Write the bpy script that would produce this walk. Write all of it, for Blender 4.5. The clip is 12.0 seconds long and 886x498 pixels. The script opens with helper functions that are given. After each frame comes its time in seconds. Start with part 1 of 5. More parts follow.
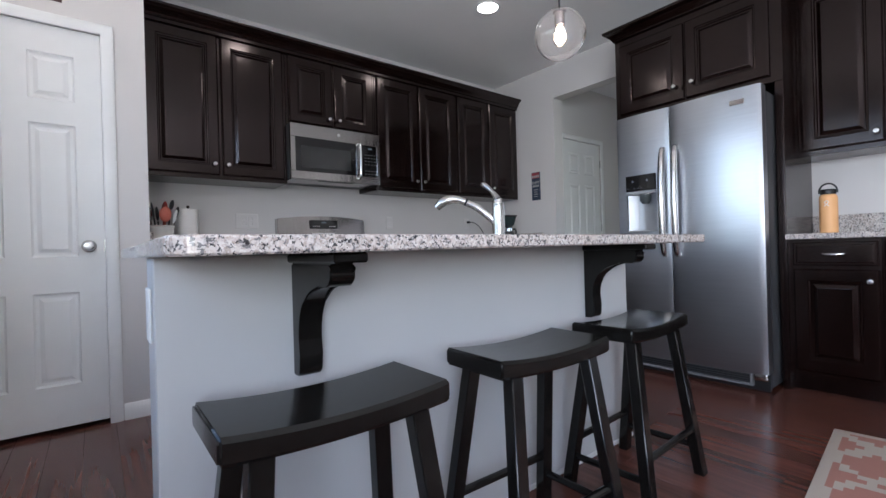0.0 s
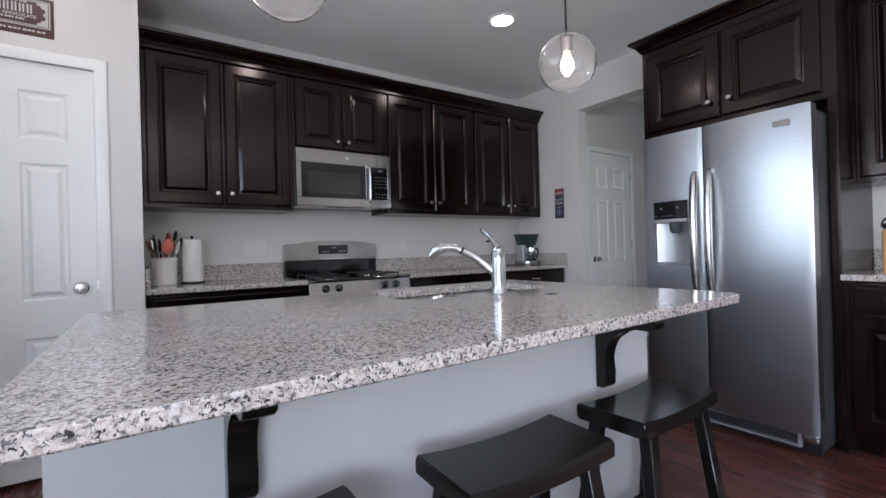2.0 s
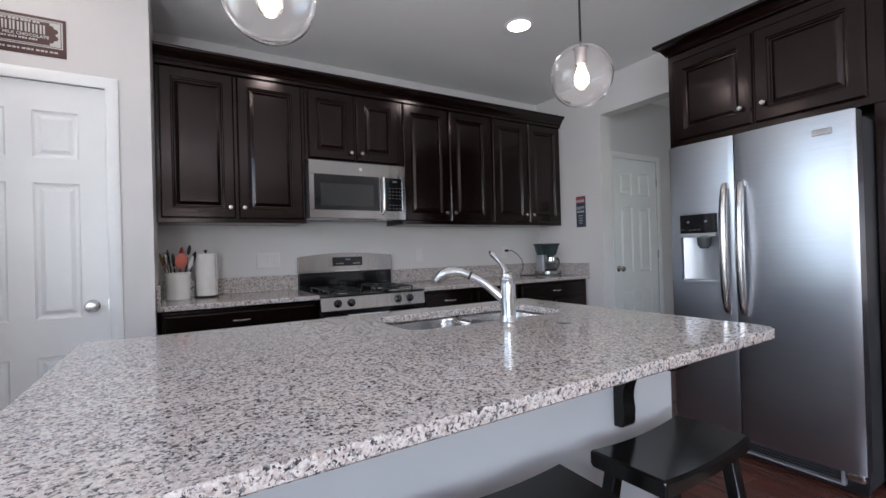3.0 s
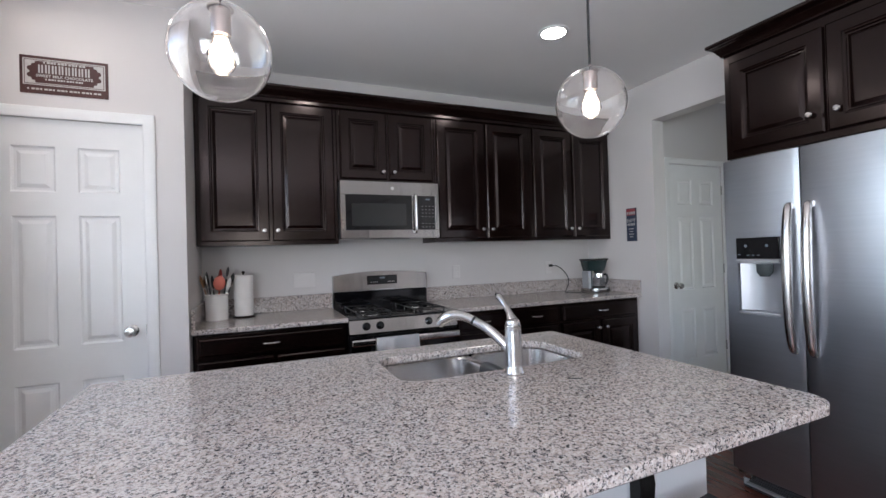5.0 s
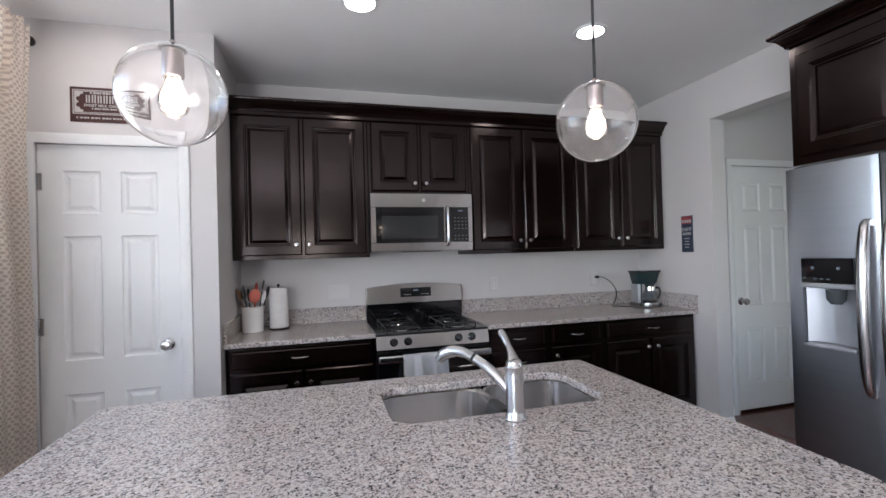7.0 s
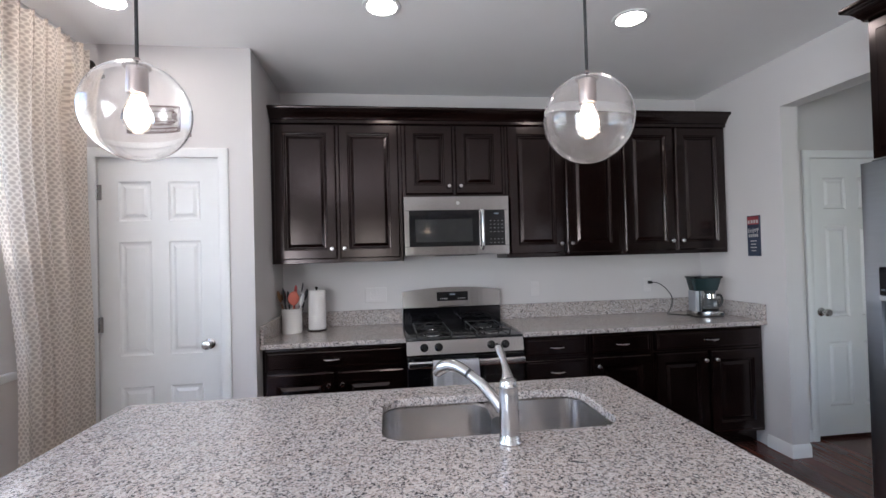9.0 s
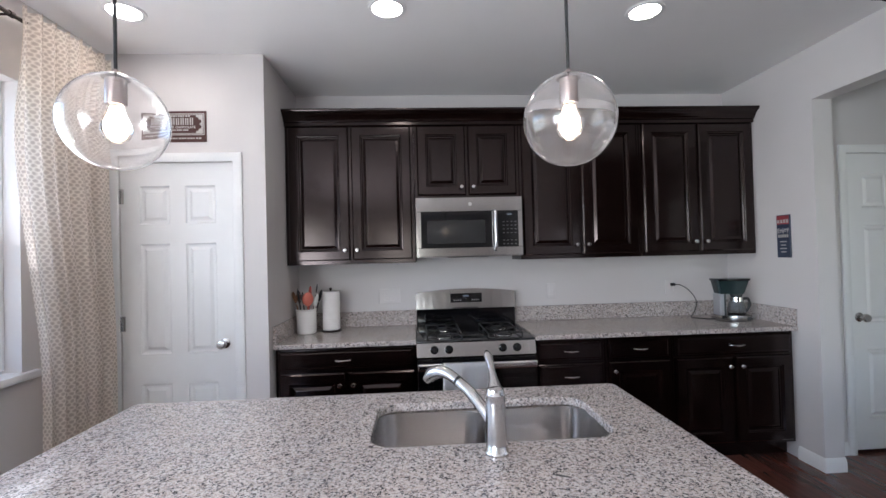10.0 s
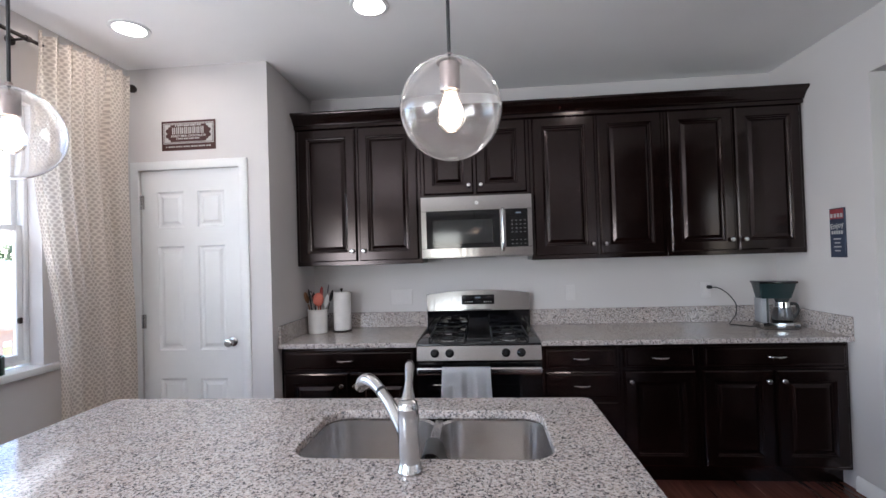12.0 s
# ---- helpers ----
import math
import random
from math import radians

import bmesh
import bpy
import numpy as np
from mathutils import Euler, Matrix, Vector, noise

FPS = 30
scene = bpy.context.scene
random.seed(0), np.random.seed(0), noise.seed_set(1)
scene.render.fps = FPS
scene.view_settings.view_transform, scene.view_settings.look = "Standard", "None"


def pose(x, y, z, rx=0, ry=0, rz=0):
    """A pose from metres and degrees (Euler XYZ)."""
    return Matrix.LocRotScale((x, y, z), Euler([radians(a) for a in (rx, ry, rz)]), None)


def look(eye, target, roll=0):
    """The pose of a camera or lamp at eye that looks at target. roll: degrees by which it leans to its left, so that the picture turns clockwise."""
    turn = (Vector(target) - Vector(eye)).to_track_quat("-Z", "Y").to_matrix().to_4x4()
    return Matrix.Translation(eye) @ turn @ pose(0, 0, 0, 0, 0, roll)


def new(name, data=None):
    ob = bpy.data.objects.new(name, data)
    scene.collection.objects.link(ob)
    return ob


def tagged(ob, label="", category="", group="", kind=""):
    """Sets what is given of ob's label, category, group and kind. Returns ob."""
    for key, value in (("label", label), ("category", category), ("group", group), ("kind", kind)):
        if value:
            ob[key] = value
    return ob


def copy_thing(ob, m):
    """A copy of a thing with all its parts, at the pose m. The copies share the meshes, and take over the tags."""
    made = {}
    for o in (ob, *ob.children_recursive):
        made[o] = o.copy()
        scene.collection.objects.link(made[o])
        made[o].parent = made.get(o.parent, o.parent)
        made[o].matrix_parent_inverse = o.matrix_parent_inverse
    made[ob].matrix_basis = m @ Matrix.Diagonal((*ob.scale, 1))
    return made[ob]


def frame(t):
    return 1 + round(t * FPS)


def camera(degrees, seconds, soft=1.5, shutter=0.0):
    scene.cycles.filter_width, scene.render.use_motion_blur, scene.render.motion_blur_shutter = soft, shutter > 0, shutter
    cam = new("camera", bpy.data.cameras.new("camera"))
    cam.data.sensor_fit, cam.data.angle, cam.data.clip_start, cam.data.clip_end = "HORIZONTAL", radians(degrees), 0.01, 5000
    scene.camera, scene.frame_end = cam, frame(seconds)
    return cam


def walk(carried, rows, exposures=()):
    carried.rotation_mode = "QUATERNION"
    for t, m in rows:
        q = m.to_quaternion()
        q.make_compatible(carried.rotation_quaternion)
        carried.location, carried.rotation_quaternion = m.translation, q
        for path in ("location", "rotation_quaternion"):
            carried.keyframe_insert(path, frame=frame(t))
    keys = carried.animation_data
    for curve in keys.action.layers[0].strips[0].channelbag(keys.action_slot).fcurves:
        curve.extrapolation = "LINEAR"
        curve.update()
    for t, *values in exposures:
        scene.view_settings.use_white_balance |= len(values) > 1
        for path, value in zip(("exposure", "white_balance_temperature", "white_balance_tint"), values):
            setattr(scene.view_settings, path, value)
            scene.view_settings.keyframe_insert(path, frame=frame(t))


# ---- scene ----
cam = camera(89.9, 12.0)
PATH = [
    (0, (-0.027, -0.054, 0.885), (1.208, 1.519, 0.885), -1.6),
    (0.5, (0.035, -0.042, 0.945), (1.252, 1.546, 0.945), -1.6),
    (1, (0.101, -0.027, 0.993), (1.287, 1.584, 0.996), -1.6),
    (1.5, (0.162, -0.012, 1.036), (1.313, 1.623, 1.041), -1.6),
    (2, (0.214, 0.003, 1.087), (1.331, 1.662, 1.092), -1.6),
    (2.5, (0.268, 0.021, 1.131), (1.342, 1.708, 1.141), -1.6),
    (3, (0.319, 0.043, 1.172), (1.346, 1.759, 1.184), -1.6),
    (5, (0.557, 0.037, 1.31), (1.338, 1.878, 1.33), -1.7),
    (5.5, (0.603, 0.037, 1.335), (1.316, 1.905, 1.357), -1.6),
    (6, (0.658, 0.05, 1.36), (1.304, 1.943, 1.383), -1.6),
    (6.5, (0.717, 0.055, 1.382), (1.303, 1.968, 1.406), -1.6),
    (7, (0.781, 0.063, 1.407), (1.309, 1.992, 1.43), -1.6),
    (9, (1.003, 0.087, 1.43), (1.248, 2.072, 1.46), -1.5),
    (9.5, (1.066, 0.086, 1.435), (1.247, 2.078, 1.465), -1.6),
    (10, (1.123, 0.097, 1.444), (1.238, 2.094, 1.473), -1.5),
    (10.5, (1.194, 0.125, 1.449), (1.238, 2.124, 1.478), -1.5),
    (11, (1.287, 0.153, 1.449), (1.255, 2.153, 1.477), -1.6),
    (11.5, (1.395, 0.176, 1.448), (1.294, 2.173, 1.477), -1.7),
    (12, (1.509, 0.18, 1.445), (1.344, 2.173, 1.477), -1.7),
]
walk(cam, [(t, look(eye, target, roll)) for t, eye, target, roll in PATH], [(0, 2.54, 6150, 11), (5, 2.70, 6250, 12), (12, 2.88, 6200, 12)])

# ---- light ----
FLOOR, CEIL = 0.03, 2.70
WEST, EAST, NORTH, SOUTH = -0.72, 3.63, 3.56, -7.6

world = bpy.data.worlds.new("sky")
scene.world = world
world.use_nodes = True
wn = world.node_tree.nodes
sky = wn.new("ShaderNodeTexSky")
sky.sky_type, sky.sun_disc = "NISHITA", False
sky.sun_elevation, sky.sun_rotation = radians(62), radians(173)
wn["Background"].inputs["Strength"].default_value = 0.15
world.node_tree.links.new(sky.outputs["Color"], wn["Background"].inputs["Color"])


def lamp(name, kind, m, energy, colour=(1, 1, 1), **extra):
    data = bpy.data.lights.new(name, kind)
    data.energy, data.color = energy, colour
    for key, value in extra.items():
        if key == "size":
            data.shape, data.size, data.size_y = "RECTANGLE", value[0], value[1]
        if key == "angle":
            data.angle = value
    ob = new(name, data)
    ob.matrix_basis = m
    return ob


lamp("sun", "SUN", look((1, -8, 15), (0, 0, 0)), 4.0, (1, 0.95, 0.88), angle=radians(0.5))
DAY = (0.90, 0.93, 1.0)
lamp("window_light_south", "AREA", look((0.5, SOUTH - 0.20, 1.55), (0.5, 0, 3.0)), 2.6, DAY, size=(0.9, 1.3))
lamp("window_light_west", "AREA", look((WEST - 0.24, -1.65, 1.38), (2, -1.4, 4.3)), 29, DAY, size=(2.6, 1.3))
lamp("window_light_sink", "AREA", look((WEST - 0.160, 1.45, 1.66), (2, 1.45, 4.6)), 1.9, DAY, size=(1.5, 1.15))
# fill lamp added to brighten the hall; no window is known there
lamp("hall_fill_light", "AREA", look((4.5, -0.26, 1.5), (4.5, 2, 1.5)), 0.6, DAY, size=(0.8, 1.4))


# ---- materials ----
def nodes_of(name):
    m = bpy.data.materials.new(name)
    m.use_nodes = True
    return m, m.node_tree.nodes, m.node_tree.links, m.node_tree.nodes["Principled BSDF"]


def ramp(ns, stops, interpolation="LINEAR"):
    r = ns.new("ShaderNodeValToRGB")
    r.color_ramp.interpolation = interpolation
    els = r.color_ramp.elements
    while len(els) < len(stops):
        els.new(0.5)
    for e, (p, c) in zip(els, stops):
        e.position, e.color = p, (*c, 1) if len(c) == 3 else c
    return r


def coords(ns, ls, scale=(1, 1, 1), out="Object"):
    tc, mp = ns.new("ShaderNodeTexCoord"), ns.new("ShaderNodeMapping")
    mp.inputs["Scale"].default_value = scale
    ls.new(tc.outputs[out], mp.inputs["Vector"])
    return mp.outputs["Vector"]


def noise_tex(ns, ls, vec, scale, detail=4, rough=0.6, distort=0.0):
    n = ns.new("ShaderNodeTexNoise")
    n.inputs["Scale"].default_value, n.inputs["Detail"].default_value = scale, detail
    n.inputs["Roughness"].default_value, n.inputs["Distortion"].default_value = rough, distort
    ls.new(vec, n.inputs["Vector"])
    return n.outputs["Fac"]


def bump(ns, ls, bsdf, height, strength, distance=0.002):
    b = ns.new("ShaderNodeBump")
    b.inputs["Strength"].default_value, b.inputs["Distance"].default_value = strength, distance
    ls.new(height, b.inputs["Height"])
    ls.new(b.outputs["Normal"], bsdf.inputs["Normal"])


def plain(name, colour, rough=0.5, metal=0.0, vary=0.08, big=3.0, fine=120.0, relief=0.05, stretch=(1, 1, 1), coat=0.0, rough_vary=0.06):
    """Painted, plastic or metal surface: soft tone changes at a large scale, relief and gloss changes at a fine one."""
    m, ns, ls, b = nodes_of(name)
    v = coords(ns, ls, stretch)
    n1, n2 = noise_tex(ns, ls, v, big, 3), noise_tex(ns, ls, v, fine, 3)
    lo, hi = [c * (1 - vary) for c in colour], [min(1, c * (1 + vary)) for c in colour]
    r = ramp(ns, [(0.3, lo), (0.7, hi)])
    ls.new(n1, r.inputs["Fac"])
    ls.new(r.outputs["Color"], b.inputs["Base Color"])
    rr = ns.new("ShaderNodeMapRange")
    rr.inputs["To Min"].default_value, rr.inputs["To Max"].default_value = max(0.02, rough - rough_vary), rough + rough_vary
    ls.new(n2, rr.inputs["Value"])
    ls.new(rr.outputs["Result"], b.inputs["Roughness"])
    b.inputs["Metallic"].default_value = metal
    b.inputs["Coat Weight"].default_value, b.inputs["Coat Roughness"].default_value = coat, 0.12
    if relief:
        bump(ns, ls, b, n2, relief)
    return m


def glowing(name, colour, strength):
    m, ns, ls, b = nodes_of(name)
    b.inputs["Base Color"].default_value = (0.02, 0.02, 0.02, 1)
    b.inputs["Emission Color"].default_value = (*colour, 1)
    b.inputs["Emission Strength"].default_value = strength
    return m


def glass(name, rough=0.0, tint=(1, 1, 1), ior=1.45):
    m, ns, ls, b = nodes_of(name)
    b.inputs["Base Color"].default_value = (*tint, 1)
    b.inputs["Roughness"].default_value, b.inputs["IOR"].default_value = rough, ior
    b.inputs["Transmission Weight"].default_value = 1
    return m


def hazy_glass(name, tint, haze_share):
    """Clear glass with pale scatter mixed in to imitate dust and the bulb's glow."""
    m, ns, ls, b = nodes_of(name)
    b.inputs["Base Color"].default_value = (*tint, 1)
    b.inputs["Roughness"].default_value, b.inputs["IOR"].default_value = 0.0, 1.45
    b.inputs["Transmission Weight"].default_value = 1
    dif, tra, both, mix = ns.new("ShaderNodeBsdfDiffuse"), ns.new("ShaderNodeBsdfTranslucent"), ns.new("ShaderNodeAddShader"), ns.new("ShaderNodeMixShader")
    dif.inputs["Color"].default_value = tra.inputs["Color"].default_value = (0.80, 0.78, 0.79, 1)
    ls.new(dif.outputs[0], both.inputs[0]), ls.new(tra.outputs[0], both.inputs[1])
    haze = ns.new("ShaderNodeMapRange")
    haze.inputs["To Min"].default_value, haze.inputs["To Max"].default_value = haze_share * 0.6, haze_share * 1.4
    ls.new(noise_tex(ns, ls, coords(ns, ls), 14, 4), haze.inputs["Value"])
    ls.new(haze.outputs["Result"], mix.inputs["Fac"])
    ls.new(b.outputs[0], mix.inputs[1]), ls.new(both.outputs[0], mix.inputs[2])
    ls.new(mix.outputs[0], ns["Material Output"].inputs["Surface"])
    return m


def granite_material():
    m, ns, ls, b = nodes_of("granite")
    v = coords(ns, ls)
    warp = ns.new("ShaderNodeTexNoise")
    warp.inputs["Scale"].default_value, warp.inputs["Detail"].default_value = 150, 4
    ls.new(v, warp.inputs["Vector"])
    mix = ns.new("ShaderNodeVectorMath")
    mix.operation = "MULTIPLY_ADD"
    mix.inputs[1].default_value = (0.018, 0.018, 0.018)
    ls.new(warp.outputs["Color"], mix.inputs[0])
    ls.new(v, mix.inputs[2])
    cells = ns.new("ShaderNodeTexVoronoi")
    cells.inputs["Scale"].default_value = 225
    ls.new(mix.outputs[0], cells.inputs["Vector"])
    sep = ns.new("ShaderNodeSeparateColor")
    ls.new(cells.outputs["Color"], sep.inputs[0])
    grains = ramp(ns, [(0.0, (0.060, 0.060, 0.064)), (0.12, (0.22, 0.215, 0.22)), (0.23, (0.46, 0.40, 0.365)), (0.36, (0.56, 0.50, 0.47)), (0.56, (0.62, 0.575, 0.55)), (0.82, (0.68, 0.655, 0.635))], "CONSTANT")
    ls.new(sep.outputs[0], grains.inputs["Fac"])
    clumps = ramp(ns, [(0.35, (0.47, 0.47, 0.48)), (0.42, (0.78, 0.77, 0.77)), (0.49, (1, 1, 1))])
    ls.new(noise_tex(ns, ls, v, 105, 5, 0.62), clumps.inputs["Fac"])
    warm = ramp(ns, [(0.35, (0.92, 0.905, 0.905)), (0.65, (0.97, 0.925, 0.90))])
    ls.new(noise_tex(ns, ls, v, 7, 3), warm.inputs["Fac"])
    a, c = ns.new("ShaderNodeMix"), ns.new("ShaderNodeMix")
    for k in (a, c):
        k.data_type, k.blend_type = "RGBA", "MULTIPLY"
        k.inputs["Factor"].default_value = 1
    ls.new(grains.outputs["Color"], a.inputs[6]), ls.new(clumps.outputs["Color"], a.inputs[7])
    ls.new(a.outputs[2], c.inputs[6]), ls.new(warm.outputs["Color"], c.inputs[7])
    ls.new(c.outputs[2], b.inputs["Base Color"])
    b.inputs["Roughness"].default_value = 0.11
    b.inputs["Specular IOR Level"].default_value = 0.36
    return m


def wood_material(name, dark, light, rough, grain=(18, 2.2, 18), coat=0.0, shift=False, relief=0.06, gloss=0.5, sheen=(1, 1, 1), patchy=1.0, swirl=0.8):
    """Grain that runs along local y; shift moves it from piece to piece."""
    m, ns, ls, b = nodes_of(name)
    v = coords(ns, ls, grain)
    if shift:
        info, off = ns.new("ShaderNodeObjectInfo"), ns.new("ShaderNodeVectorMath")
        off.operation = "MULTIPLY_ADD"
        off.inputs[1].default_value = (37, 53, 11)
        ls.new(info.outputs["Random"], off.inputs[0])
        ls.new(v, off.inputs[2])
        v = off.outputs[0]
    n = noise_tex(ns, ls, v, 1.6, 8 if swirl > 0.5 else 4, 0.62 if swirl > 0.5 else 0.5, swirl)
    r = ramp(ns, [(0.28, dark), (0.72, light)])
    ls.new(n, r.inputs["Fac"])
    colour = r.outputs["Color"]
    if shift:
        tone = ns.new("ShaderNodeHueSaturation")
        val = ns.new("ShaderNodeMapRange")
        val.inputs["To Min"].default_value, val.inputs["To Max"].default_value = 0.8, 1.2
        ls.new(info.outputs["Random"], val.inputs["Value"])
        ls.new(val.outputs["Result"], tone.inputs["Value"])
        ls.new(colour, tone.inputs["Color"])
        colour = tone.outputs["Color"]
    ls.new(colour, b.inputs["Base Color"])
    rr = ns.new("ShaderNodeMapRange")
    rr.inputs["To Min"].default_value, rr.inputs["To Max"].default_value = rough - 0.05 * patchy, rough + 0.07 * patchy
    ls.new(n, rr.inputs["Value"])
    ls.new(rr.outputs["Result"], b.inputs["Roughness"])
    b.inputs["Coat Weight"].default_value, b.inputs["Coat Roughness"].default_value = coat, 0.2
    b.inputs["Specular IOR Level"].default_value = gloss
    b.inputs["Specular Tint"].default_value = (*sheen, 1)
    bump(ns, ls, b, n, relief)
    return m


def curtain_material():
    m, ns, ls, b = nodes_of("curtain_fabric")
    # staggered rows of rounded leaf shapes, 23 mm apart
    v = coords(ns, ls, (1 / 0.023, 1 / 0.035, 1), "UV")
    wave = ns.new("ShaderNodeVectorMath")
    wave.operation = "MULTIPLY_ADD"
    wave.inputs[1].default_value = (0.9, 0.45, 0)
    rag = ns.new("ShaderNodeTexNoise")
    rag.inputs["Scale"].default_value, rag.inputs["Detail"].default_value = 0.9, 3
    ls.new(v, rag.inputs["Vector"])
    ls.new(rag.outputs["Color"], wave.inputs[0]), ls.new(v, wave.inputs[2])
    near = []
    for shift in (0.0, 0.5):
        add, frac, mid, scale, far = [ns.new("ShaderNodeVectorMath") for k in range(5)]
        for k, op, val in ((add, "ADD", (shift, shift, 0)), (frac, "FRACTION", None), (mid, "SUBTRACT", (0.5, 0.5, 0)), (scale, "MULTIPLY", (1, 1.5, 0)), (far, "LENGTH", None)):
            k.operation = op
            if val:
                k.inputs[1].default_value = val
        ls.new(wave.outputs[0], add.inputs[0])
        for p, q in zip((add, frac, mid, scale), (frac, mid, scale, far)):
            ls.new(p.outputs[0], q.inputs[0])
        near.append(far.outputs["Value"])
    least = ns.new("ShaderNodeMath")
    least.operation = "MINIMUM"
    ls.new(near[0], least.inputs[0]), ls.new(near[1], least.inputs[1])
    r = ramp(ns, [(0.17, (0.66, 0.58, 0.52)), (0.33, (0.80, 0.72, 0.64)), (0.45, (0.97, 0.90, 0.82))])
    ls.new(least.outputs[0], r.inputs["Fac"])
    ls.new(r.outputs["Color"], b.inputs["Base Color"])
    b.inputs["Roughness"].default_value = 0.9
    tr, mix = ns.new("ShaderNodeBsdfTranslucent"), ns.new("ShaderNodeMixShader")
    ls.new(r.outputs["Color"], tr.inputs["Color"])
    mix.inputs["Fac"].default_value = 0.55
    ls.new(b.outputs[0], mix.inputs[1]), ls.new(tr.outputs[0], mix.inputs[2])
    ls.new(mix.outputs[0], ns["Material Output"].inputs["Surface"])
    weave = noise_tex(ns, ls, coords(ns, ls, (300, 900, 1), "UV"), 1, 2)
    bump(ns, ls, b, weave, 0.1)
    return m


def rug_material():
    """Pink field crossed by stepped cream bands, with a cream border."""
    m, ns, ls, b = nodes_of("rug_pile")
    tc, sep = ns.new("ShaderNodeTexCoord"), ns.new("ShaderNodeSeparateXYZ")
    ls.new(tc.outputs["Object"], sep.inputs[0])

    def maths(op, p, q=None, r=None):
        k = ns.new("ShaderNodeMath")
        k.operation = op
        for i, s in enumerate((p, q, r)):
            if s is None:
                continue
            if isinstance(s, (int, float)):
                k.inputs[i].default_value = s
            else:
                ls.new(s, k.inputs[i])
        return k.outputs[0]

    u, w = maths("SNAP", sep.outputs[0], 0.034), maths("SNAP", sep.outputs[1], 0.026)
    w = maths("MULTIPLY", w, 0.034 / 0.026)
    one = maths("LESS_THAN", maths("PINGPONG", maths("ADD", u, w), 0.17), 0.034)
    two = maths("LESS_THAN", maths("PINGPONG", maths("SUBTRACT", u, w), 0.17), 0.034)
    edge = maths("MAXIMUM", maths("GREATER_THAN", maths("ABSOLUTE", sep.outputs[0]), 0.70 - 0.035), maths("GREATER_THAN", maths("ABSOLUTE", sep.outputs[1]), 0.55 - 0.035))
    cream = maths("MAXIMUM", maths("MAXIMUM", one, two), edge)
    mix = ns.new("ShaderNodeMix")
    mix.data_type = "RGBA"
    mix.inputs[6].default_value, mix.inputs[7].default_value = (0.42, 0.20, 0.16, 1), (0.52, 0.46, 0.40, 1)
    ls.new(cream, mix.inputs["Factor"])
    ls.new(mix.outputs[2], b.inputs["Base Color"])
    b.inputs["Roughness"].default_value = 0.95
    bump(ns, ls, b, noise_tex(ns, ls, coords(ns, ls), 260, 3), 0.6, 0.004)
    return m


WALL = plain("wall_paint", (0.665, 0.635, 0.62), 0.6, vary=0.02, big=1.2, fine=240, relief=0.08)
CEILING = plain("ceiling_paint", (0.93, 0.92, 0.905), 0.8, vary=0.02, big=1.5, fine=160, relief=0.15)
TRIM = plain("white_gloss_paint", (0.84, 0.84, 0.83), 0.32, vary=0.02, big=4, fine=90, relief=0.03)
PANEL = plain("island_paint", (0.56, 0.565, 0.57), 0.55, vary=0.02, big=2, fine=240, relief=0.06)
ESPRESSO = wood_material("espresso_wood", (0.0034, 0.0015, 0.0012), (0.0072, 0.0031, 0.0024), 0.165, (14, 14, 1.4), coat=0.0, relief=0.004, gloss=0.44, sheen=(1, 0.84, 0.82), patchy=0.5)
BLACKWOOD = wood_material("black_lacquered_wood", (0.005, 0.0045, 0.004), (0.009, 0.008, 0.0075), 0.15, (3, 20, 20), coat=0.0, relief=0.02, gloss=0.3)
PLANK = wood_material("cherry_floor", (0.080, 0.030, 0.023), (0.142, 0.052, 0.037), 0.22, (26, 1.4, 26), shift=True, relief=0.003, patchy=0.3, swirl=0.15)
GRANITE = granite_material()
STEEL = plain("brushed_steel", (0.42, 0.433, 0.465), 0.31, 1.0, vary=0.03, big=2, fine=40, relief=0.0, stretch=(40, 1, 40), rough_vary=0.03)
# upright brush lines spread reflections sideways
steel_nodes = STEEL.node_tree.nodes
steel_nodes["Principled BSDF"].inputs["Anisotropic"].default_value = 0.5
grainway = steel_nodes.new("ShaderNodeTangent")
grainway.direction_type, grainway.axis = "RADIAL", "Z"
STEEL.node_tree.links.new(grainway.outputs["Tangent"], steel_nodes["Principled BSDF"].inputs["Tangent"])
STEEL_H = plain("brushed_steel_across", (0.36, 0.35, 0.345), 0.16, 1.0, vary=0.05, big=2, fine=14, relief=0.0, stretch=(2, 60, 60), rough_vary=0.04)
SINKSTEEL = plain("satin_sink_steel", (0.67, 0.64, 0.615), 0.25, 1.0, vary=0.04, big=3, fine=12, relief=0.0, stretch=(2, 30, 30), rough_vary=0.02)
GUARD = plain("wavy_brushed_steel", (0.36, 0.345, 0.335), 0.16, 1.0, vary=0.04, big=2, fine=7, relief=1.0, stretch=(1, 0.2, 0.2), rough_vary=0.03)
SATIN = plain("satin_steel_bar", (0.52, 0.50, 0.49), 0.22, 1.0, vary=0.04, big=8, fine=60, relief=0.0, stretch=(1, 20, 20))
NICKEL = plain("satin_nickel", (0.56, 0.55, 0.54), 0.24, 1.0, vary=0.04, big=30, fine=300, relief=0.01)
SOCKET = plain("dull_bronze_nickel", (0.36, 0.30, 0.28), 0.3, 1.0, vary=0.06, big=20, fine=200, relief=0.0)
CHROME = plain("polished_steel", (0.72, 0.72, 0.72), 0.10, 1.0, vary=0.03, big=20, fine=200, relief=0.0, rough_vary=0.03)
SILVER = plain("silver_plastic", (0.40, 0.41, 0.43), 0.38, 0.5, vary=0.03, big=8, fine=160, relief=0.01)
GREY_SIDE = plain("grey_textured_metal", (0.055, 0.056, 0.06), 0.45, vary=0.1, big=6, fine=220, relief=0.1)
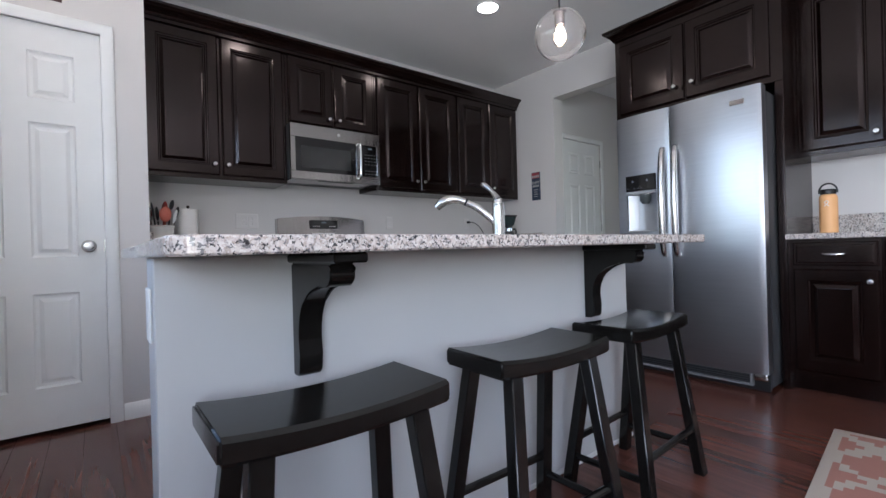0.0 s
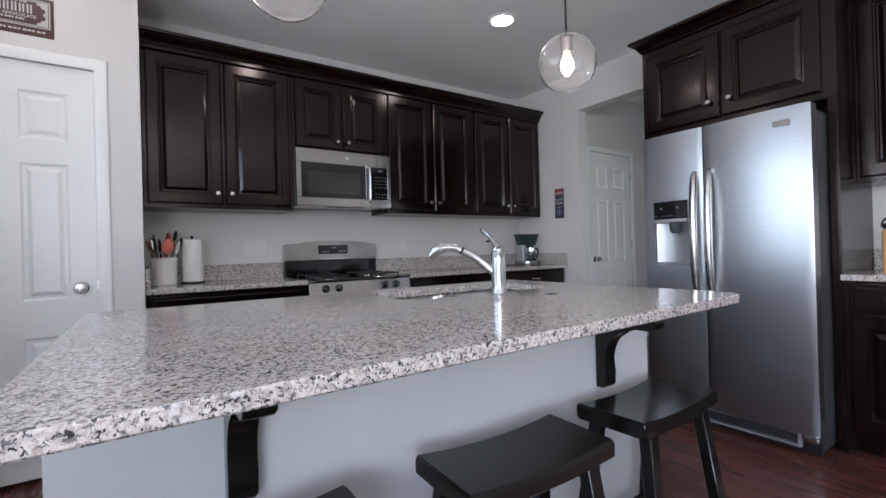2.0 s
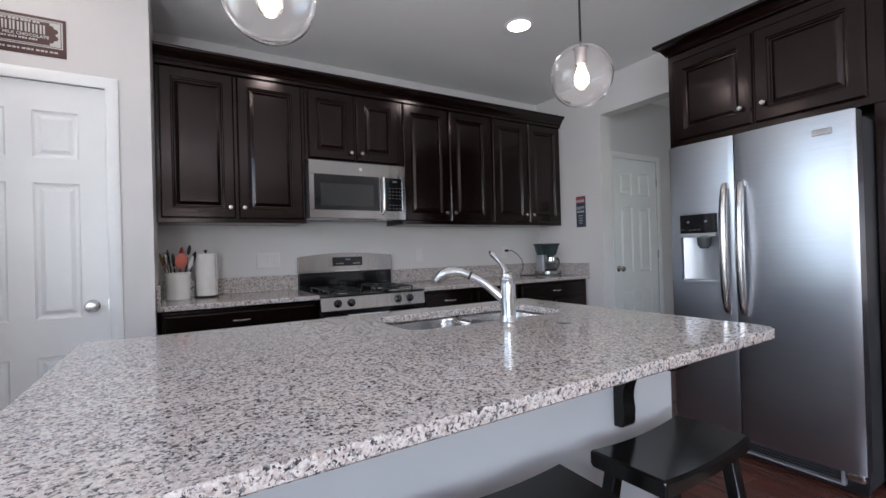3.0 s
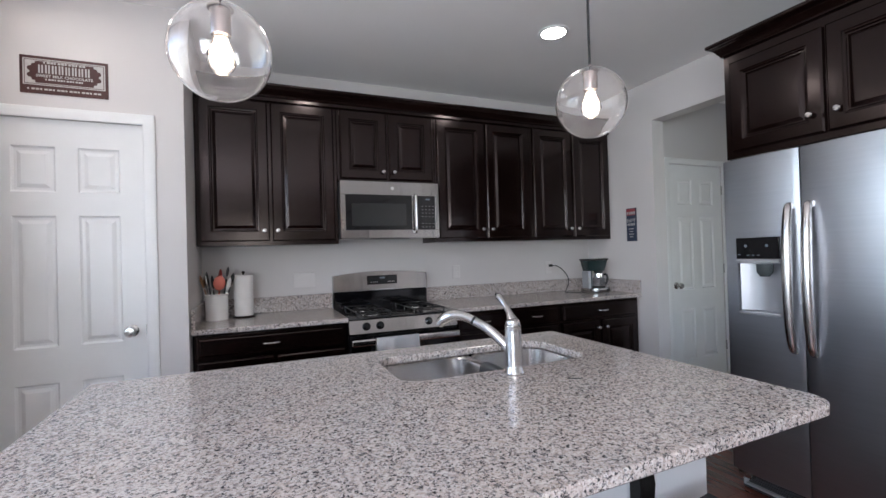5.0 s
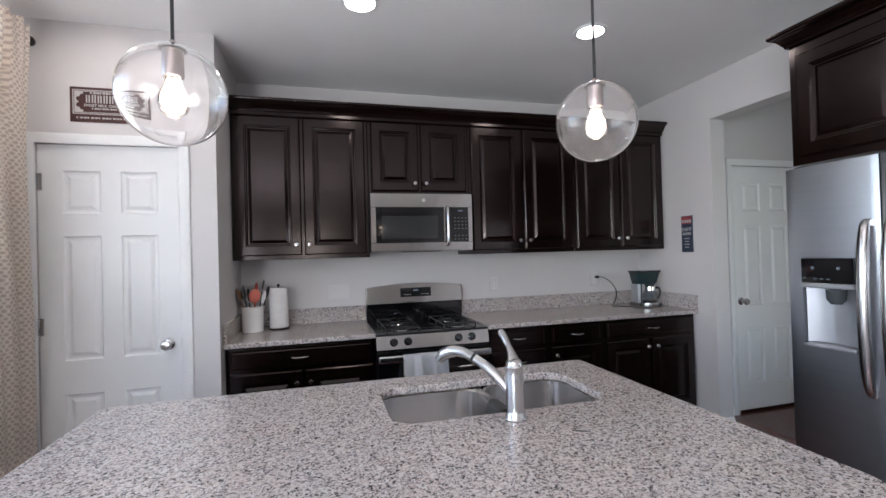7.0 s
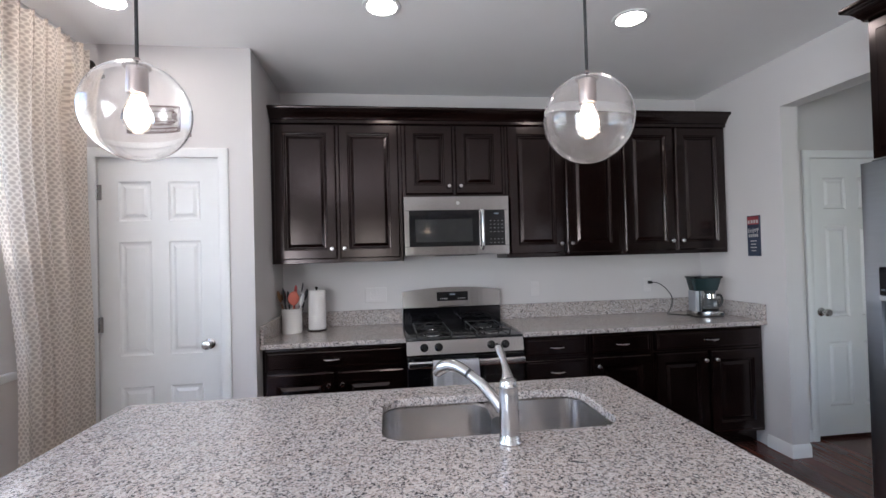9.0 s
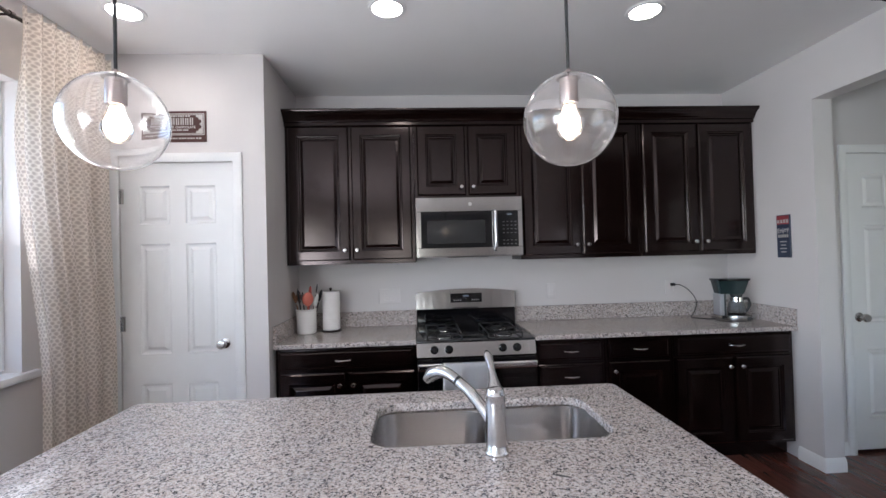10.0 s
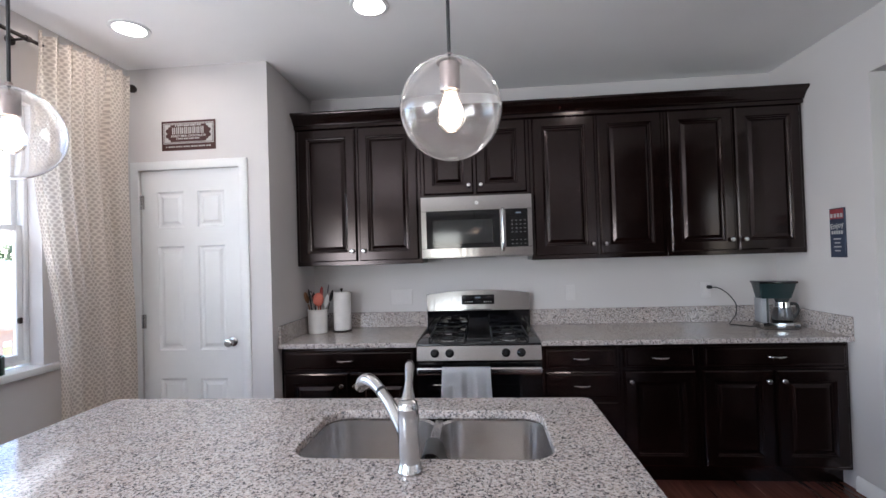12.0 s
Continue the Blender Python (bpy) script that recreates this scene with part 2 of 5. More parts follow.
GREY_SOFT = plain("soft_grey_rubber", (0.13, 0.128, 0.126), 0.5, vary=0.06, big=20, fine=200, relief=0.04)
BLACK = plain("black_enamel", (0.004, 0.004, 0.005), 0.07, vary=0.1, big=8, fine=160, relief=0.02)
IRON = plain("cast_iron", (0.009, 0.009, 0.010), 0.38, vary=0.15, big=20, fine=260, relief=0.15)
RUBBER = plain("black_plastic", (0.012, 0.012, 0.013), 0.4, vary=0.1, big=20, fine=300, relief=0.05)
DARKGLASS = plain("dark_glass", (0.006, 0.006, 0.007), 0.05, vary=0.05, big=5, fine=90, relief=0.0, rough_vary=0.02)
GREYGLASS = plain("grey_screened_glass", (0.028, 0.029, 0.029), 0.07, vary=0.05, big=5, fine=500, relief=0.0, rough_vary=0.02)
BRONZE = plain("bronze_metal", (0.030, 0.022, 0.018), 0.35, 0.6, vary=0.12, big=15, fine=200, relief=0.04)
CERAMIC = plain("white_ceramic", (0.78, 0.76, 0.73), 0.2, vary=0.02, big=6, fine=80, relief=0.02)
PAPER = plain("paper_towel", (0.82, 0.80, 0.78), 0.95, vary=0.03, big=20, fine=180, relief=0.5)
CLOTH = plain("white_cotton", (0.90, 0.90, 0.91), 0.95, vary=0.04, big=10, fine=420, relief=0.5)
ORANGE = plain("orange_powder_coat", (0.84, 0.45, 0.20), 0.5, vary=0.03, big=8, fine=420, relief=0.08)
WHITE = plain("white_plastic", (0.86, 0.86, 0.85), 0.35, vary=0.02, big=12, fine=200, relief=0.01)
CORAL = plain("coral_silicone", (0.62, 0.17, 0.12), 0.5, vary=0.06, big=20, fine=200, relief=0.03)
RED = plain("red_silicone", (0.35, 0.04, 0.035), 0.45, vary=0.06, big=20, fine=200, relief=0.03)
SPOON = wood_material("wooden_spoon", (0.22, 0.10, 0.045), (0.36, 0.19, 0.09), 0.6, (30, 30, 4))
TEAL = plain("teal_plastic", (0.017, 0.034, 0.036), 0.22, vary=0.06, big=12, fine=200, relief=0.01)
SMOKE = plain("smoked_plastic", (0.06, 0.07, 0.072), 0.15, vary=0.05, big=12, fine=200, relief=0.0)
SIGN_BROWN = plain("brown_enamel_sign", (0.060, 0.018, 0.014), 0.4, vary=0.12, big=14, fine=160, relief=0.04)
SIGN_SILVER = plain("silver_sign_ink", (0.48, 0.46, 0.44), 0.5, vary=0.12, big=30, fine=160, relief=0.0)
SIGN_NAVY = plain("navy_sign", (0.028, 0.04, 0.075), 0.45, vary=0.15, big=20, fine=160, relief=0.03)
SIGN_RED = plain("red_sign_ink", (0.30, 0.05, 0.06), 0.5, vary=0.12, big=30, fine=160, relief=0.0)
CURTAIN = curtain_material()
RUG = rug_material()
PANE = glass("window_glass")
GLOBE = hazy_glass("clear_globe_glass", (0.995, 0.99, 0.99), 0.017)
CARAFE = glass("carafe_glass", tint=(0.72, 0.75, 0.76))
PLATE = plain("outlet_plastic", (0.72, 0.69, 0.675), 0.55, vary=0.02, big=12, fine=200, relief=0.01)
BULB = glowing("lit_filament", (1.0, 0.80, 0.60), 1.5)
ENVELOPE = glass("bulb_glass", tint=(1.0, 0.97, 0.92), ior=1.12)
CAN = glowing("lit_downlight", (1.0, 0.93, 0.86), 8)
DIGITS = glowing("display_digits", (0.5, 0.65, 0.8), 0.025)
DECKWOOD = wood_material("weathered_deck_wood", (0.36, 0.27, 0.23), (0.50, 0.40, 0.35), 0.8, (4, 20, 20))
VINYL = plain("white_vinyl_fence", (0.86, 0.86, 0.86), 0.5, vary=0.03, big=1, fine=60, relief=0.02)
GRASS = plain("grass", (0.07, 0.11, 0.035), 0.9, vary=0.3, big=0.8, fine=30, relief=0.6)
LEAF = plain("tree_leaves", (0.09, 0.12, 0.07), 0.7, vary=0.3, big=2, fine=40, relief=0.1)
BARK = plain("bark", (0.10, 0.075, 0.055), 0.9, vary=0.2, big=5, fine=50, relief=0.5)
CANDLE = plain("dark_green_glass_jar", (0.010, 0.030, 0.020), 0.12, vary=0.1, big=10, fine=100, relief=0.0, coat=0.5)


# ---- mesh helpers ----
def whole(ob):
    m = ob.matrix_basis.copy()
    return whole(ob.parent) @ m if ob.parent else m


def thing(name, at, label, category, group="", kind=""):
    ob = new(name)
    ob.matrix_basis = at if isinstance(at, Matrix) else Matrix.Translation(at)
    ob.empty_display_size = 0.05
    return tagged(ob, label, category, group, kind)


def part(name, bm, material, parent=None, label="", local=False, angle=35):
    """Links bm as one mesh; it is drawn in world places unless local."""
    if parent and not local:
        bm.transform(whole(parent).inverted())
    bmesh.ops.recalc_face_normals(bm, faces=bm.faces)
    me = bpy.data.meshes.new(name)
    bm.to_mesh(me)
    bm.free()
    me.materials.append(material)
    me.polygons.foreach_set("use_smooth", [True] * len(me.polygons))
    me.set_sharp_from_angle(angle=radians(angle))
    ob = new(name, me)
    ob.parent = parent
    return tagged(ob, label) if label else ob


def solo(name, bm, material, label, category, at=(0, 0, 0), group="", kind="", angle=35):
    bm.transform(Matrix.Translation(at).inverted())
    ob = part(name, bm, material, angle=angle)
    ob.location = at
    return tagged(ob, label, category, group, kind)


def box(x0, x1, y0, y1, z0, z1, bev=0.0, seg=1, bm=None, m=None):
    own = bmesh.new()
    bmesh.ops.create_cube(own, size=1, matrix=Matrix.Translation(((x0 + x1) / 2, (y0 + y1) / 2, (z0 + z1) / 2)) @ Matrix.Diagonal((x1 - x0, y1 - y0, z1 - z0, 1)))
    if bev:
        bmesh.ops.bevel(own, geom=own.edges[:], offset=bev, segments=seg, affect="EDGES", profile=0.5)
    if m:
        own.transform(m)
    return merged(bm, own)


def merged(bm, own):
    if bm is None:
        return own
    me = bpy.data.meshes.new("scratch")
    own.to_mesh(me)
    own.free()
    bm.from_mesh(me)
    bpy.data.meshes.remove(me)
    return bm


def loft(loops, cap0=True, cap1=True, bm=None, closed=True):
    bm = bm or bmesh.new()
    rows = [[bm.verts.new(p) for p in loop] for loop in loops]
    n = len(rows[0])
    for a, b in zip(rows, rows[1:]):
        for i in range(n if closed else n - 1):
            j = (i + 1) % n
            bm.faces.new((a[i], a[j], b[j], b[i]))
    if cap0:
        bm.faces.new(rows[0][::-1])
    if cap1:
        bm.faces.new(rows[-1])
    return bm


def lathe(profile, centre=(0, 0, 0), seg=32, bm=None, m=None):
    """Profile of (radius, height) from bottom to top round a vertical line."""
    own = bmesh.new()
    loops = [[(r * math.cos(2 * math.pi * i / seg), r * math.sin(2 * math.pi * i / seg), z) for i in range(seg)] for r, z in profile]
    loft(loops, profile[0][0] > 0, profile[-1][0] > 0, own)
    bmesh.ops.remove_doubles(own, verts=own.verts, dist=1e-5)
    own.transform(Matrix.Translation(centre) @ (m or Matrix()))
    return merged(bm, own)


def smooth_path(points, steps=6):
    pts = [Vector(p) for p in points]
    ext = [2 * pts[0] - pts[1]] + pts + [2 * pts[-1] - pts[-2]]
    out = []
    for a, b, c, d in zip(ext, ext[1:], ext[2:], ext[3:]):
        for k in range(steps):
            t = k / steps
            out.append(0.5 * (2 * b + (c - a) * t + (2 * a - 5 * b + 4 * c - d) * t * t + (3 * b - a - 3 * c + d) * t ** 3))
    return out + [pts[-1]]


def tube(points, radii, seg=12, bm=None, flat=(1, 1)):
    pts = [Vector(p) for p in points]
    if isinstance(radii, (int, float)):
        radii = [radii] * len(pts)
    loops, side = [], None
    for i, p in enumerate(pts):
        d = (pts[min(i + 1, len(pts) - 1)] - pts[max(i - 1, 0)]).normalized()
        side = d.orthogonal().normalized() if side is None else (side - d * side.dot(d)).normalized()
        up = d.cross(side)
        r = radii[min(i, len(radii) - 1)]
        loops.append([p + r * (flat[0] * math.cos(2 * math.pi * k / seg) * side + flat[1] * math.sin(2 * math.pi * k / seg) * up) for k in range(seg)])
    own = loft(loops)
    return merged(bm, own)


def spread(values, n):
    """n values evenly along a list of radii."""
    return [float(v) for v in np.interp(np.linspace(0, 1, n), np.linspace(0, 1, len(values)), values)]


def beam(a, b, w, d, bev=0.003, bm=None, taper=1.0):
    """A square bar from a to b; w across x, d across y."""
    own = bmesh.new()
    loops = []
    for p, k in ((Vector(a), 1.0), (Vector(b), taper)):
        loops.append([p + Vector((sx * w / 2 * k, sy * d / 2 * k, 0)) for sx, sy in ((-1, -1), (1, -1), (1, 1), (-1, 1))])
    loft(loops, bm=own)
    if bev:
        bmesh.ops.bevel(own, geom=own.edges[:], offset=bev, segments=1, affect="EDGES")
    return merged(bm, own)


def rrect(x0, x1, y0, y1, r, n=6):
    """A rounded rectangle, counter-clockwise; r one radius or four from the corner x0 y0 on."""
    rs = [r] * 4 if isinstance(r, (int, float)) else r
    out = []
    for (cx, cy, sx, sy), k, a0 in zip(((x0, y0, 1, 1), (x1, y0, -1, 1), (x1, y1, -1, -1), (x0, y1, 1, -1)), rs, (180, 270, 0, 90)):
        for i in range(n + 1):
            a = radians(a0 + 90 * i / n)
            out.append((cx + sx * k + k * math.cos(a), cy + sy * k + k * math.sin(a)))
    return out


def slab(w, h, thick, panels, profile, edge=0.003, m=None, bm=None):
    """A leaf in x 0..w, z 0..h with its front at y 0 (facing -y): panels are rectangles (x0, x1, z0, z1), each sunk by profile (inset, depth)."""
    own = bmesh.new()
    xs = sorted({edge, w - edge, *[v for p in panels for v in p[:2]]})
    zs = sorted({edge, h - edge, *[v for p in panels for v in p[2:]]})

    def quad(*c):
        own.faces.new([own.verts.new(p) for p in c])

    for a, b in zip(xs, xs[1:]):
        for c, d in zip(zs, zs[1:]):
            if not any(p[0] <= a and b <= p[1] and p[2] <= c and d <= p[3] for p in panels):
                quad((a, 0, c), (b, 0, c), (b, 0, d), (a, 0, d))
    for p in panels:
        ring = [(p[0] + i, p[1] - i, p[2] + i, p[3] - i, y) for i, y in [(0, 0), *profile]]
        loops = [[(a, y, c), (b, y, c), (b, y, d), (a, y, d)] for a, b, c, d, y in ring]
        loft(loops, False, True, own)
    rim = [[(0 + i, y, 0 + i), (w - i, y, i), (w - i, y, h - i), (i, y, h - i)] for i, y in ((edge, 0), (0, edge), (0, thick))]
    loft(rim, False, True, own)
    bmesh.ops.remove_doubles(own, verts=own.verts, dist=1e-5)
    if m:
        own.transform(m)
    return merged(bm, own)


def sweep(path, profile, bm=None):
    """A moulding along a level path of (x, y); profile of (outwards, up), out to the right of the way."""
    pts = [Vector((*p, 0)) for p in path]
    loops = []
    for i, p in enumerate(pts):
        ins = (pts[i] - pts[i - 1]).normalized() if i else None
        outs = (pts[i + 1] - pts[i]).normalized() if i < len(pts) - 1 else None
        n0 = Vector((ins.y, -ins.x, 0)) if ins else None
        n1 = Vector((outs.y, -outs.x, 0)) if outs else None
        n = n0 or n1
        if n0 and n1:
            n = (n0 + n1) / (1 + n0.dot(n1))
        loops.append([p + n * o + Vector((0, 0, u)) for o, u in profile])
    return merged(bm, loft(loops))


def counter(outer, z0, z1, hole=None, ease=0.004):
    """A stone slab with eased edges and, if given, a cut-out; all outlines counter-clockwise."""
    own = bmesh.new()

    def grown(loop, by):
        c = [Vector(p) for p in loop]
        out = []
        for i, p in enumerate(c):
            d0, d1 = (p - c[i - 1]), (c[(i + 1) % len(c)] - p)
            d = (d0.normalized() + d1.normalized()).normalized()
            out.append((p.x + d.y * by, p.y - d.x * by))
        return out

    rings = [(grown(outer, -ease), 1)] + ([(grown(hole, ease), -1)] if hole else [])
    for z, step in ((z1, -1), (z0, 1)):
        edges = []
        for loop, _ in rings:
            vs = [own.verts.new((x, y, z)) for x, y in loop]
            edges += [own.edges.new((a, b)) for a, b in zip(vs, vs[1:] + vs[:1])]
        bmesh.ops.triangle_fill(own, edges=edges, use_beauty=True)
    for loop, sign in ((outer, 1), *([(hole, -1)] if hole else [])):
        small = grown(loop, -ease * sign)
        loft([[(x, y, z1) for x, y in small], [(x, y, z1 - ease * 0.4) for x, y in grown(loop, -ease * 0.25 * sign)], [(x, y, z1 - ease) for x, y in loop], [(x, y, z0 + ease) for x, y in loop], [(x, y, z0) for x, y in small]], False, False, own)
    bmesh.ops.remove_doubles(own, verts=own.verts, dist=1e-5)
    return own


def wall(name, axis, p0, p1, a0, a1, z0, z1, openings, material, label):
    """A wall between p0 and p1 along its own axis's normal, from a0 to a1; openings (a0, a1, z0, z1) go through."""
    own = bmesh.new()
    As = sorted({a0, a1, *[v for o in openings for v in o[:2]]})
    Zs = sorted({z0, z1, *[v for o in openings for v in o[2:]]})

    def solid(a, z):
        return a0 < a < a1 and z0 < z < z1 and not any(o[0] < a < o[1] and o[2] < z < o[3] for o in openings)

    def at(p, a, z):
        return (p, a, z) if axis == "x" else (a, p, z)

    def quad(*c):
        own.faces.new([own.verts.new(at(*q)) for q in c])

    for a, b in zip(As, As[1:]):
        for c, d in zip(Zs, Zs[1:]):
            if not solid((a + b) / 2, (c + d) / 2):
                continue
            for p in (p0, p1):
                quad((p, a, c), (p, b, c), (p, b, d), (p, a, d))
            for e, beside in ((a, a - 1e-3), (b, b + 1e-3)):
                if not solid(beside, (c + d) / 2):
                    quad((p0, e, c), (p1, e, c), (p1, e, d), (p0, e, d))
            for e, beside in ((c, c - 1e-3), (d, d + 1e-3)):
                if not solid((a + b) / 2, beside):
                    quad((p0, a, e), (p1, a, e), (p1, b, e), (p0, b, e))
    bmesh.ops.remove_doubles(own, verts=own.verts, dist=1e-5)
    return solo(name, own, material, label, "wall", kind="structure")


def lettering(text, size, m, material, parent, name="lettering", bold=0.0):
    """Raised writing, centred, that reads along local x of m and faces its z."""
    data = bpy.data.curves.new("scratch", "FONT")
    data.body, data.size, data.align_x, data.align_y, data.extrude, data.offset = text, size, "CENTER", "CENTER", 0.0006, bold
    data.resolution_u = 2
    tmp = new("scratch", data)
    me = bpy.data.meshes.new_from_object(tmp)
    bpy.data.objects.remove(tmp)
    me.name = name
    me.materials.clear()
    me.materials.append(material)
    me.transform(whole(parent).inverted() @ m)
    ob = new(name, me)
    ob.parent = parent
    return ob


# ---- structure ----
TH = 0.13
WIN = (0.62, 2.27, 0.945, 2.31)
wall("wall_north", "y", NORTH, NORTH + TH, WEST - 0.15, EAST + TH, FLOOR - 0.02, CEIL, [], WALL, "smooth wall painted pale warm grey behind the range")
wall("wall_east", "x", EAST, EAST + TH, SOUTH, NORTH, FLOOR - 0.02, CEIL, [(1.76, 2.745, FLOOR - 0.02, 2.37)], WALL, "pale grey wall with a tall cased passage to a hall")
wall("wall_west", "x", WEST - 0.15, WEST, SOUTH, NORTH, FLOOR - 0.02, CEIL, [WIN, (-2.95, -0.35, 0.70, 2.05)], WALL, "pale grey outside wall with window openings")
wall("wall_south", "y", SOUTH - 0.15, SOUTH, WEST - 0.15, EAST + TH, FLOOR - 0.02, CEIL, [(0.05, 0.95, 0.90, 2.20)], WALL, "pale grey wall with a wide window opening")
PX, PY = 0.213, 2.842
DOOR = (-0.645, 0.020, 2.045)
wall("wall_pantry_front", "y", PY, PY + 0.115, WEST, PX, FLOOR - 0.02, CEIL, [(DOOR[0] - 0.004, DOOR[1] + 0.004, FLOOR - 0.02, DOOR[2] + 0.004)], WALL, "pale warm grey wall round the pantry door")
wall("wall_pantry_side", "x", PX - 0.115, PX, PY + 0.115, NORTH, FLOOR - 0.02, CEIL, [], WALL, "pale grey side wall of the pantry")
HY = 2.95
HD = (4.045, 4.76, 2.07)
wall("wall_hall_north", "y", HY, HY + TH, EAST + TH, 5.3, FLOOR - 0.02, CEIL, [(HD[0] - 0.004, HD[1] + 0.004, FLOOR - 0.02, HD[2] + 0.004)], WALL, "grey hall wall round a white door")
wall("wall_hall_east", "x", 5.3, 5.3 + TH, -0.2, HY + TH, FLOOR - 0.02, CEIL, [], WALL, "plain grey hall wall")
# unseen wall; its opening is added only for the hall fill lamp
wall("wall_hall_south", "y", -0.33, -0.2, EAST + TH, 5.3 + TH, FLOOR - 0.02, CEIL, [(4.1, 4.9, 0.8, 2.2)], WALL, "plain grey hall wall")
ceiling = solo("ceiling", box(WEST - 0.15, 5.43, SOUTH - 0.15, NORTH + TH, CEIL, CEIL + 0.12), CEILING, "flat matt white ceiling with round downlights", "ceiling", kind="structure")
floor = solo("floor", box(WEST - 0.15, 5.43, SOUTH - 0.15, NORTH + TH, FLOOR - 0.12, FLOOR - 0.012), PLANK, "glossy dark cherry floor of wooden planks", "floor", kind="structure")

BASE = [(0, 0), (0.014, 0), (0.014, 0.062), (0.011, 0.068), (0.009, 0.078), (0.003, 0.086), (0, 0.086)]


def baseboard(path):
    bm = sweep(path, BASE)
    bm.transform(Matrix.Translation((0, 0, FLOOR)))
    return solo("baseboard", bm, TRIM, "white painted moulded baseboard", "baseboard", kind="structure")


baseboard([(DOOR[1] + 0.060, PY - 0.0005), (PX + 0.0005, PY - 0.0005), (PX + 0.0005, 2.93)][::1])
baseboard([(EAST + TH, 2.745 + 0.0), (EAST, 2.745), (EAST, 2.93)][::-1])
baseboard([(EAST + TH + 0.0005, HY - 0.0005), (HD[0] - 0.06, HY - 0.0005)])
baseboard([(HD[1] + 0.06, HY - 0.0005), (5.3, HY - 0.0005)])


def casing(name, x0, x1, z1, y, w=0.055):
    """A moulded door surround on a wall that faces -y."""
    prof = [(0, 0), (0, 0.010), (0.008, 0.014), (0.030, 0.017), (0.046, 0.015), (w, 0.009), (w, 0)]
    bm = bmesh.new()
    loops = []
    for px, pz, sx, sz in ((x0, FLOOR, -1, 0), (x0, z1, -1, 1), (x1, z1, 1, 1), (x1, FLOOR, 1, 0)):
        loops.append([(px + sx * o, y - d, pz + sz * o) for o, d in prof])
    loft(loops, bm=bm)
    return solo(name, bm, TRIM, "white painted moulded door casing", "trim", kind="structure")


SIX = [(0.003, 0.006), (0.010, 0.011), (0.022, 0.011), (0.040, 0.002)]


def six_panel(name, x0, x1, z1, y, knob_x, hinge_x):
    """A white moulded six-panel door that faces -y."""
    w, h = x1 - x0, z1 - FLOOR - 0.022
    st, mid = 0.165 * w, 0.14 * w
    c0, c1, c2, c3 = st, (w - mid) / 2, (w + mid) / 2, w - st
    rows = [(0.105 * h, 0.335 * h), (0.425 * h, 0.755 * h), (0.815 * h, 0.930 * h)]
    panels = [(a, b, lo, hi) for a, b in ((c0, c1), (c2, c3)) for lo, hi in rows]
    d = thing(name, (x0, y, FLOOR + 0.022), "closed white moulded six-panel door with a round nickel knob", "door", kind="structure")
    part("leaf", slab(w, h, 0.035, panels, SIX, m=Matrix.Translation((x0, y + 0.006, FLOOR + 0.022))), TRIM, d, angle=4)
    kz = FLOOR + 0.92
    bm = lathe([(0.0, 0.0), (0.031, 0.0), (0.031, 0.005), (0.026, 0.009), (0.012, 0.012), (0.010, 0.030), (0.018, 0.036), (0.027, 0.046), (0.028, 0.056), (0.022, 0.066), (0.0, 0.070)], (knob_x, y + 0.006, kz), 28, m=pose(0, 0, 0, 90))
    part("door_knob", bm, NICKEL, d, "satin nickel knob")
    s = 1 if hinge_x > x0 + w / 2 else -1
    for z in (0.30, 1.04, 1.80):
        b2 = lathe([(0, 0), (0.006, 0), (0.006, 0.088), (0, 0.088)], (hinge_x + s * 0.002, y - 0.003, FLOOR + z - 0.03), 10)
        part("hinge", box(hinge_x - 0.002, hinge_x + 0.022, y + 0.001, y + 0.0075, FLOOR + z - 0.03, FLOOR + z + 0.058, bm=b2), NICKEL, d)
    part("latch_plate", box(knob_x + 0.062 * (-s), knob_x + 0.066 * (-s), y + 0.003, y + 0.02, kz - 0.03, kz + 0.03) if s < 0 else box(knob_x - 0.066, knob_x - 0.062, y + 0.003, y + 0.02, kz - 0.03, kz + 0.03), NICKEL, d)
    return d


casing("trim_pantry_door", DOOR[0], DOOR[1], DOOR[2], PY - 0.001)
six_panel("door_1", DOOR[0], DOOR[1], DOOR[2], PY + 0.004, DOOR[1] - 0.068, DOOR[0])
casing("trim_hall_door", HD[0], HD[1], HD[2], HY - 0.001)
six_panel("door_2", HD[0], HD[1], HD[2], HY + 0.004, HD[0] + 0.068, HD[1])
# unseen walls added behind the hall door to stop daylight leaking under it
solo("light_stop_hall_back", box(EAST + TH + 0.01, 5.42, HY + 0.45, HY + 0.47, FLOOR - 0.02, CEIL), WALL, "added unseen wall that stops light behind the hall door", "wall", kind="structure")
solo("light_stop_hall_side", box(5.30, 5.43, HY + TH, HY + 0.45, FLOOR - 0.02, CEIL), WALL, "added unseen wall that stops light behind the hall door", "wall", kind="structure")
solo("wall_pantry_back", box(WEST, PX - 0.115, PY + 0.30, PY + 0.32, FLOOR - 0.02, CEIL), WALL, "plain wall inside the pantry", "wall", kind="structure")

# the window beside the island, with its sill
wy0, wy1, wz0, wz1 = WIN
window = thing("window_1", (WEST - 0.10, (wy0 + wy1) / 2, wz0), "white vinyl single-hung window over a white sill", "window", kind="structure")


def ring(y0, y1, z0, z1, w, x0, x1, bev=0.003):
    bm = box(x0, x1, y0, y0 + w, z0, z1, bev)
    box(x0, x1, y1 - w, y1, z0, z1, bev, bm=bm)
    box(x0 + 0.001, x1 - 0.001, y0 + w, y1 - w, z0, z0 + w, bev, bm=bm)
    return box(x0 + 0.001, x1 - 0.001, y0 + w, y1 - w, z1 - w, z1, bev, bm=bm)


